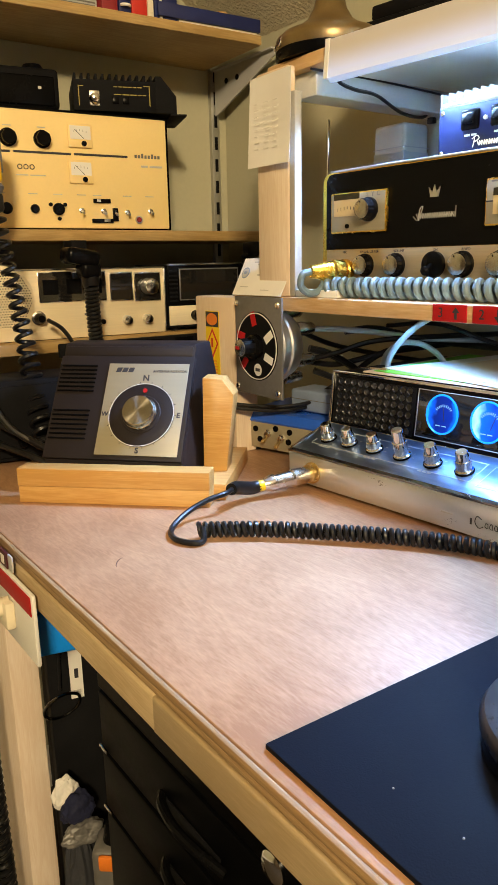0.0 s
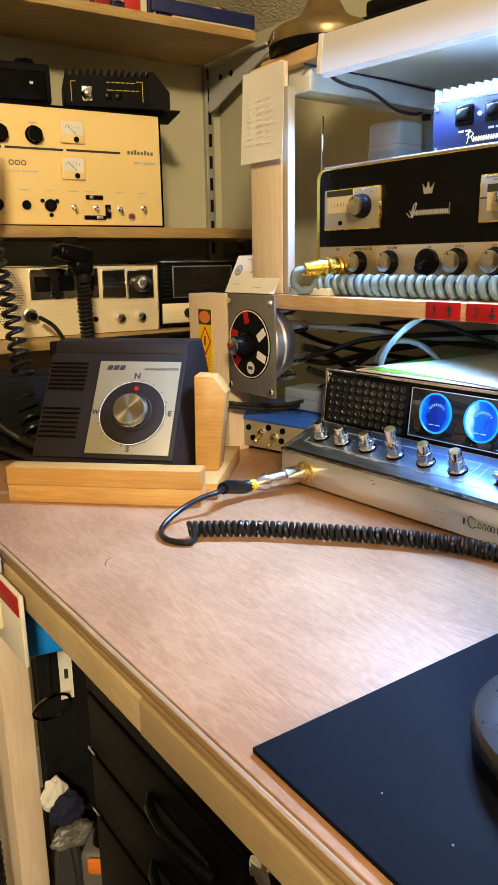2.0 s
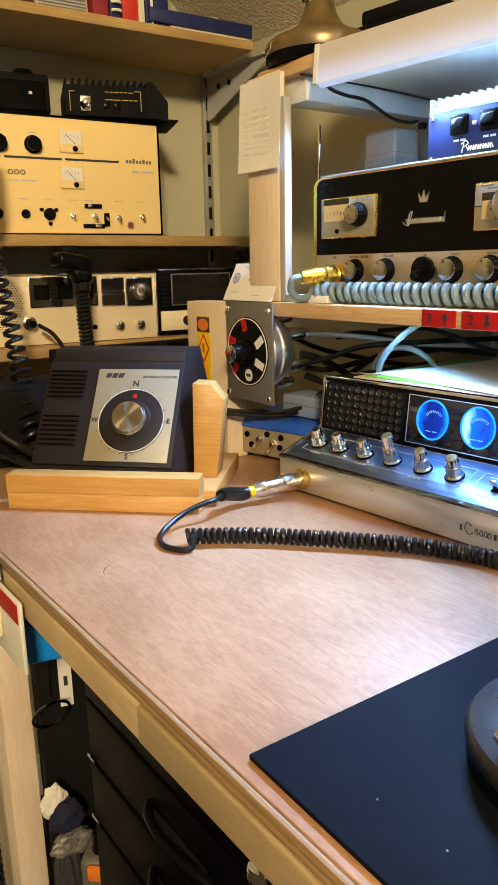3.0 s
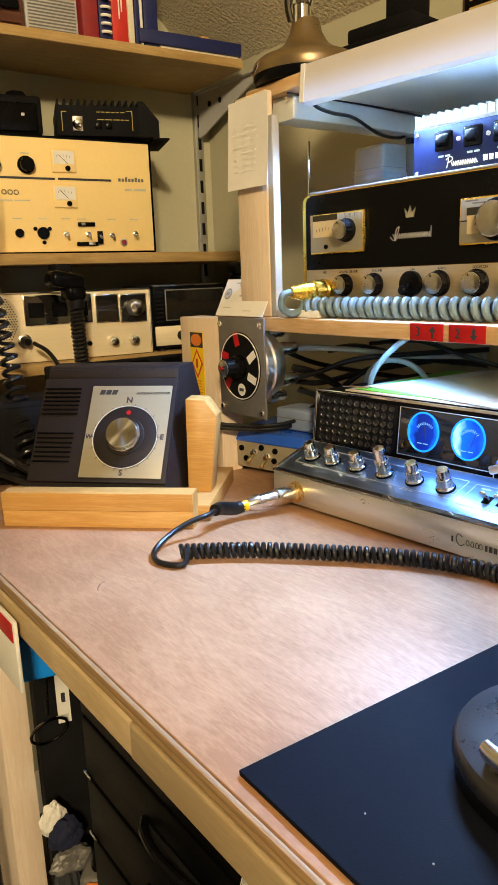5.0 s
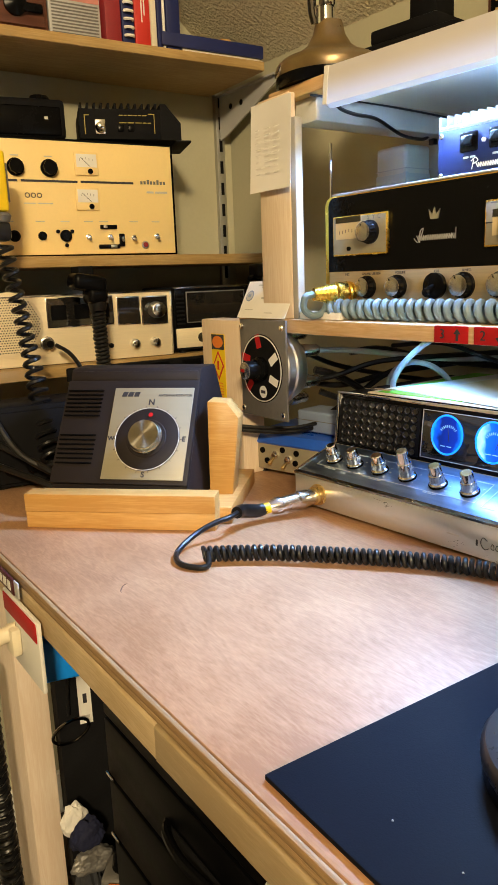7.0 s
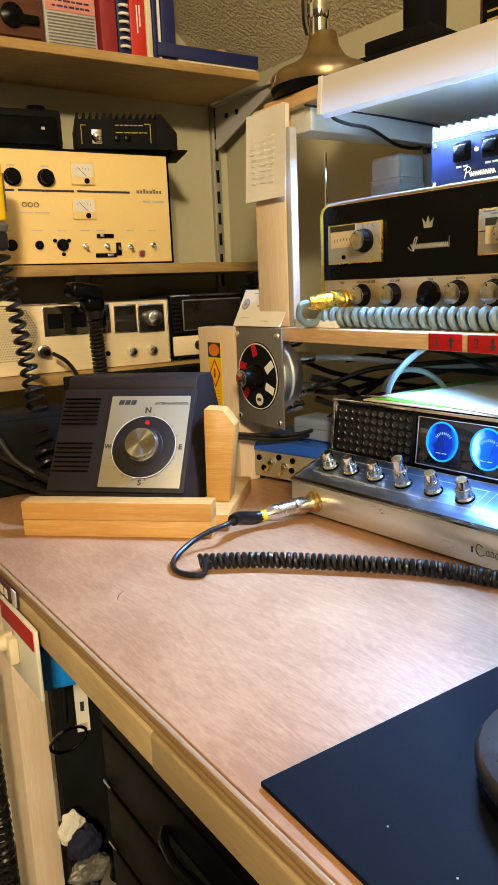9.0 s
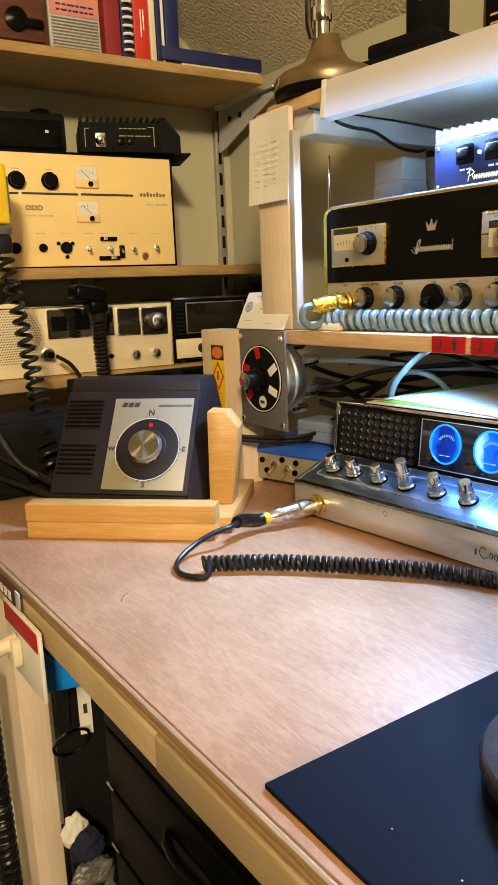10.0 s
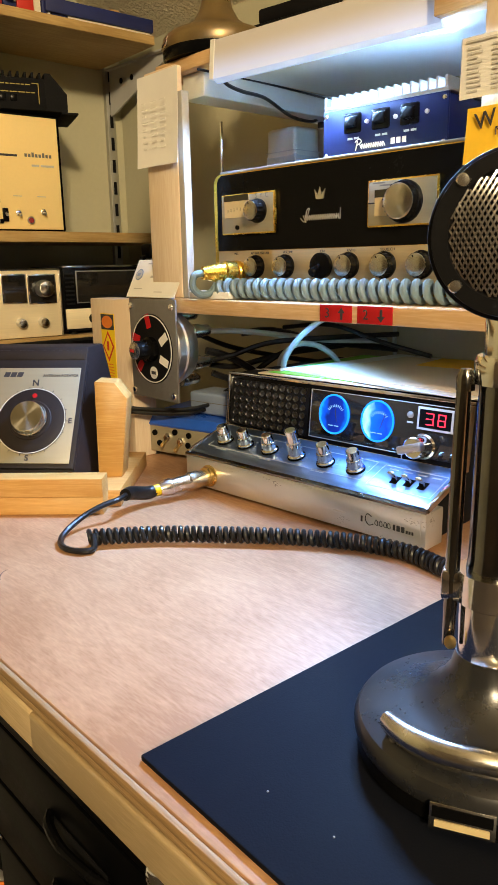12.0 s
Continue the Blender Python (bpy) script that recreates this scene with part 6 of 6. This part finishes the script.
def desk_microphone():
    """Lollipop microphone on a bell base with a grip bar."""
    t = thing("lollipop_microphone", "round-headed chrome desk microphone on a dark bell base", "microphone", (0.344, 0.156, DESK + 0.0040), -63)
    t.scale = (0.868, 0.868, 1.02)
    part("base_ring", lathe([(0.0745, 0), (0.0768, 0.003), (0.0768, 0.0105), (0, 0.0105)], 72), BLACK, t)
    part("base", lathe([(0.0768, 0.0107), (0.0785, 0.014), (0.0785, 0.018), (0.0755, 0.0225), (0.064, 0.0265), (0.048, 0.031), (0.036, 0.0355), (0.027, 0.042), (0.0215, 0.050), (0.019, 0.058), (0, 0.058)], 72), DARK_BASE, t, "dark enamelled bell base")
    # curved chrome foot lever and maker's plate at the front
    pts = [(0.0665 * math.sin(a), -0.0665 * math.cos(a), 0.0345 - 0.004 * abs(math.sin(a))) for a in np.linspace(radians(-52), radians(40), 22)]
    lv = part("press_bar", tube(pts, lambda s: 0.0066 - 0.0016 * abs(2 * s - 1) ** 4, 12), NICKEL, t, "curved chrome bar")
    for a in (-45, 30):
        part("bar_post", lathe([(0.004, 0.022), (0.004, 0.031)], 12, pose(0.0655 * math.sin(radians(a)), -0.0655 * math.cos(radians(a)), 0)), NICKEL, lv)
    pm_ = pose(-0.006, -0.0782, 0.004) @ pose(0, 0, 0, -8, 0, 0)
    np_ = part("maker_plate", box(-0.017, 0.017, -0.0022, 0.0, 0.0, 0.0125, 0.0006, m=pm_), NICKEL, t, "small metal plate")
    part("plate_field", box(-0.0155, 0.0155, -0.0026, -0.0022, 0.006, 0.0112, m=pm_), BLACK, np_)
    part("plate_band", box(-0.0140, 0.0140, -0.0028, -0.0023, 0.0015, 0.0045, m=pm_), METER_FACE, np_)
    part("pole", lathe([(0.0178, 0.055), (0.0165, 0.070), (0.0165, 0.098), (0.0150, 0.110), (0.0148, 0.196), (0.0, 0.196)], 40), GUN, t, "dark chrome pole")
    part("lower_sleeve", lathe([(0.0185, 0.056), (0.0185, 0.086), (0.0, 0.086)], 40), CHROME, t)
    cl_ = part("clamp", lathe([(0.0205, 0.087), (0.0205, 0.103), (0.0, 0.103)], 40), CHROME, t, "chrome clamp")
    part("clamp_lug", box(-0.029, -0.017, -0.010, 0.002, 0.087, 0.103, 0.002), CHROME, cl_)
    part("collar", lathe([(0.0175, 0.196), (0.0180, 0.200), (0.0180, 0.206), (0.0165, 0.209), (0.0, 0.209)], 40), CHROME, t)
    part("neck", lathe([(0.0135, 0.209), (0.0135, 0.226), (0.0115, 0.232), (0.0115, 0.246), (0, 0.246)], 32), CHROME, t)
    bm = tube(smooth_path([(-0.0215, -0.006, 0.200), (-0.0222, -0.006, 0.190), (-0.0228, -0.006, 0.140), (-0.0230, -0.006, 0.09), (-0.0235, -0.006, 0.062)]), lambda s: 0.0034 + 0.001 * math.sin(3.1 * s), 12)
    part("grip_bar", bm, GUN, t, "chrome press-to-talk bar")
    part("grip_end", lathe([(0.0052, 0.0), (0.0052, 0.006), (0.003, 0.010), (0, 0.010)], 16, pose(-0.0215, -0.006, 0.193)), GUN, t)
    part("pivot_screw", lathe([(0.0036, 0), (0.0036, 0.0015), (0, 0.003)], 16, facing(-0.0215, -0.012, 0.066)), BRASS, t)
    # head
    hm = facing(0.0, -0.010, 0.262) @ Matrix.Diagonal((0.9126, 0.764, 0.9126, 1))
    part("head", lathe([(0.0, -0.024), (0.034, -0.022), (0.043, -0.014), (0.0475, -0.004), (0.0485, 0.004), (0.0475, 0.010), (0.044, 0.013), (0.0, 0.013)], 72, hm), BLACK_MATT, t, "black round head shell")
    part("head_ring", lathe([(0.0455, 0.0131), (0.0450, 0.0155), (0.0365, 0.0165), (0.0345, 0.0135)], 72, hm), BLACK_MATT, t, "wide black ring")
    b = bmesh.new()
    for k in range(-22, 23):
        for sgn in (1, -1):
            u = k * 0.00305
            pts = []
            for q in np.linspace(-0.0362, 0.0362, 25):
                x = (u + sgn * 0.5 * q * 1.1)
                y = q
                if x * x + y * y < 0.0362 ** 2:
                    r2 = (x * x + y * y) / 0.0362 ** 2
                    pts.append((x, y, 0.0150 + 0.0075 * (1 - r2) + sgn * 0.0004))
            if len(pts) > 2:
                tube(pts, 0.00078, 4, b, hm)
    tagged(part("wire_mesh", b, NICKEL, t, "woven metal wire mesh"), kind="stuff")
    for a in (135, 222, 45, -42):
        screw(t, hm @ pose(0.0412 * math.cos(radians(a)), 0.0412 * math.sin(radians(a)), 0.0155), 0.0042, NICKEL)


DARK_BASE = mat("dark_bell_enamel", (0.060, 0.061, 0.066), 0.28, metal=0.7, vary=0.04, scale=25)
desk_microphone()

# ---- blue box and adapter beside the transceiver ----
bb = thing("blue_meter_box", "small blue metal box with toggle levers on a worn panel", "equipment", (0.588, 0.828, DESK), -76)
part("cover", prism([(0.002, 0.040), (-0.003, 0.046), (0.004, 0.058), (0.105, 0.060), (0.105, 0.006), (0.10, 0.006), (0.10, 0.040)], 0.0, 0.142, None, None, 0.0008), BLUE, bb, "bright blue cover")
part("chassis", box(0.004, 0.138, 0.002, 0.099, 0.006, 0.0395, 0.001), GREY, bb)
part("front_panel", box(0.003, 0.139, -0.001, 0.0018, 0.007, 0.044, 0.0006), CHAMP, bb, "worn metallic panel")
for x, z in ((0.045, 0.030), (0.068, 0.026)):
    lever(bb, facing(x, -0.001, z), 0.0030, 0.018, BRASS, lean=35)
for x, z in ((0.022, 0.034), (0.058, 0.038), (0.082, 0.036), (0.080, 0.022), (0.030, 0.020)):
    part("socket", lathe([(0.0042, 0), (0.0042, 0.002), (0, 0.002)], 14, facing(x, -0.001, z)), BLACK, bb)
for x in (0.012, 0.128):
    for y in (0.012, 0.09):
        part("foot", lathe([(0.006, 0), (0.006, 0.006)], 12, pose(x, y, 0)), RUBBER, bb)
ad = thing("power_adapter", "grey-blue plastic power adapter resting on the blue box", "adapter", (0.634, 0.780, DESK + 0.0602), -82)
part("case", box(0.0, 0.078, 0.0, 0.050, 0.0, 0.030, 0.004, 3), GREY_BLUE, ad)
part("seam", box(-0.0004, 0.0784, -0.0004, 0.0504, 0.0165, 0.0175), GREY, ad)

# ---- at the bench's front edge ----
hk = thing("hook_plate", "white plastic wall plate with a red strip and a hook", "hook", (0.1885, 0.694, 0.664), -90)
part("plate", box(0.0, 0.102, -0.004, 0.0006, 0.0, 0.071, 0.002), WHITE, hk)
part("red_strip", box(0.004, 0.100, -0.0052, -0.0041, 0.050, 0.069, 0.0006), RED, hk, "glossy red strip")
part("hook", tube(smooth_path([(0.040, -0.004, 0.040), (0.036, -0.018, 0.036), (0.030, -0.030, 0.030), (0.026, -0.040, 0.034)]), lambda s: 0.009 - 0.003 * s, 12), IVORY, hk, "cream plastic hook")
part("boss", box(0.030, 0.052, -0.014, -0.0041, 0.018, 0.046, 0.003), IVORY, hk)
cp = thing("call_plate", "dark maroon engraved plate screwed to the apron", "plate", (0.1888, 0.752, 0.7365), -90)
part("plate", box(0.0, 0.092, -0.003, 0.0, 0.0, 0.0165, 0.0008), PLATE_MAROON, cp)
bars("engraving", [(0.008 + i * 0.0135, 0.017 + i * 0.0135, 0.0035, 0.0125) for i in range(6)], WHITE, cp, facing(0, -0.003, 0))
part("clear_end", box(0.0925, 0.104, -0.002, 0.0, 0.0, 0.0165, 0.0008), GREY_LT, cp)

# ---- under the bench ----
def drawer_cabinet():
    t = thing("filing_cabinet", "black steel drawer cabinet with curved handles", "cabinet", (0.228, 0.538, 0.0), -90)
    part("carcass", box(-0.026, 0.40, 0.012, 0.50, 0.02, 0.700, 0.003), CABINET, t)
    part("plinth", box(0.01, 0.39, 0.03, 0.49, 0.0, 0.0198), BLACK_MATT, t)
    for z0, z1 in ((0.646, 0.690), (0.583, 0.643), (0.517, 0.579), (0.27, 0.513), (0.03, 0.266)):
        f = part("drawer", box(-0.022, 0.396, -0.002, 0.0115, z0, z1, 0.003), CABINET, t)
        if z0 < 0.64:
            h = bmesh.new()
            pts = smooth_path([(0.096, -0.002, z1 - 0.033), (0.110, -0.010, z1 - 0.031), (0.138, -0.014, z1 - 0.031), (0.166, -0.010, z1 - 0.034), (0.186, -0.002, z1 - 0.040)])
            tube(pts, 0.0040, 10, h)
            part("handle", h, BLACK, f, "curved glossy black handle")
            # glint at the drawer seam's corner, modelled as a small chrome chip
            part("seam_glint", box(-0.0215, -0.006, -0.0045, -0.0021, z0 + 0.001, z0 + 0.004, 0.0006), CHROME, f)
            part("recess", box(0.098, 0.180, -0.0032, -0.0021, z1 - 0.048, z1 - 0.031, 0.0004), BLACK_MATT, f)
    part("lock", lathe([(0.011, 0), (0.011, 0.003), (0.008, 0.005), (0, 0.005)], 24, facing(0.243, -0.002, 0.655)), CHROME, t, "round chrome lock")


drawer_cabinet()
bn = thing("storage_bin", "bright blue plastic bin hung under the bench top", "bin", (0.2265, 0.655, 0.634), -14)
part("bin", box(-0.022, 0.060, 0.0, 0.10, 0.0, 0.046, 0.003, 3), BIN_BLUE, bn)
part("lid", box(-0.020, 0.058, 0.003, 0.103, 0.0462, 0.074, 0.003), BIN_BLUE, bn)
for x in (0.004, 0.050):
    part("hanger", box(x, x + 0.004, 0.03, 0.05, 0.0742, 0.1022), STEEL, bn)
bk = thing("black_crate", "black plastic crate with a white label under the bench", "crate", (0.243, 0.752, 0.0), -16)
part("body", box(0.0, 0.17, 0.0, 0.20, 0.0, 0.600, 0.006), BLACK_MATT, bk)
part("rim", box(-0.003, 0.173, -0.003, 0.203, 0.602, 0.616, 0.003), BLACK_MATT, bk)
part("label", box(0.026, 0.041, -0.0016, -0.0003, 0.519, 0.597), PAPER, bk, "white paper label")
part("label_mark", box(0.0315, 0.0360, -0.0024, -0.0017, 0.546, 0.558), INK, bk)
part("label_print", box(0.029, 0.038, -0.0024, -0.0017, 0.526, 0.530), INK_SOFT, bk)
hp = thing("cable_hoop", "dark wire hoop hanging on the crate", "cable", (0.254, 0.738, 0.518))
part("hoop", tube([(0.022 * math.cos(a), -0.008 * math.sin(a), 0.019 * math.sin(a)) for a in np.linspace(0, 6.283, 30)], 0.0019, 8), GUN, hp)
part("tail", tube(smooth_path([(0.0, 0.004, 0.019), (0.002, 0.004, 0.06), (0.004, 0.002, 0.102)]), 0.002, 8), RUBBER, hp)


def crumpled(name, label, category, at, size, material, seed):
    """A soft heap of cloth or bag."""
    b = bmesh.new()
    bmesh.ops.create_icosphere(b, subdivisions=5, radius=1)
    for v in b.verts:
        k = 1 + 0.28 * noise.noise(v.co * 1.7 + Vector((seed, 0, 0))) + 0.10 * noise.noise(v.co * 5 + Vector((0, seed, 0)))
        v.co = Vector((v.co.x * k * size[0], v.co.y * k * size[1], max(0.0, (v.co.z * k * 0.5 + 0.45) * size[2])))
    ob = tagged(part(name, b, material), label, category)
    ob.location = at
    return ob


crumpled("cloth_heap", "dark cloth heaped on the floor under the bench", "cloth", (0.40, 0.62, 0.0), (0.10, 0.05, 0.20), CLOTH, 3)
crumpled("dark_bag", "tall dark grey bag standing under the bench", "bag", (0.250, 0.705, 0.0), (0.028, 0.028, 0.410), CLOTH, 15)
crumpled("white_bag", "crumpled white plastic bag on the dark bag", "bag", (0.240, 0.716, 0.400), (0.015, 0.008, 0.044), PAPER, 8)
crumpled("cloth", "dark blue cloth bundled on the dark bag", "cloth", (0.249, 0.703, 0.386), (0.020, 0.014, 0.040), NAVY_CLOTH, 12)
crumpled("grey_cloth", "folded pale grey cloth on the dark bag", "cloth", (0.248, 0.688, 0.370), (0.024, 0.014, 0.026), GREY, 5)
crumpled("tool_bag", "dark grey tool bag standing under the bench", "bag", (0.256, 0.632, 0.0), (0.022, 0.022, 0.362), CLOTH, 21)
tl = thing("power_drill", "grey power tool with an orange grip on the bag", "tool", (0.255, 0.622, 0.340), -40)
part("body", box(-0.022, 0.022, -0.012, 0.03, 0.0, 0.070, 0.008, 3), GREY, tl)
part("grip", box(-0.012, 0.026, -0.018, -0.0125, 0.050, 0.069, 0.003), ORANGE, tl, "orange grip")
part("chuck", lathe([(0.013, 0), (0.010, 0.02), (0, 0.022)], 18, pose(0, 0.01, 0.070)), BLACK, tl)
cs2 = thing("hanging_cord", "black coiled cord hanging in front of the bench", "cord", (0.182, 0.80, 0.60))
part("coiled_cord", coil([(-0.004, 0, 0.0), (-0.004, 0, -0.10), (-0.002, 0, -0.22), (0.0, 0, -0.36)], 0.011, 0.0034, 34, 12), RUBBER, cs2)
part("hanger", tube([(-0.004, 0, 0.0), (0.0, 0.0, 0.11), (0.008, 0.0, 0.118)], 0.003, 8), RUBBER, cs2)
wb = thing("white_box", "white cardboard box standing on the floor", "box", (-0.02, 1.02, 0.0))
part("box", box(0.0, 0.20, 0.0, 0.18, 0.0, 0.42, 0.002), WHITE, wb)
bars("print", text_lines(random.Random(2), 0.02, 0.18, 0.1, 0.35, 8, 0.3), INK_SOFT, wb, facing(0, 0, 0))

# an old scratch on the bench top
sc = thing("scratch_mark", "short dark curved scratch on the plywood top", "scratch", (0, 0, 0))
part("scratch", tube(smooth_path([(0.254, 0.560, DESK), (0.256, 0.566, DESK), (0.262, 0.574, DESK), (0.268, 0.577, DESK)]), lambda s: 0.0001 + 0.0004 * math.sin(3.14 * s), 6), BROWN, sc)
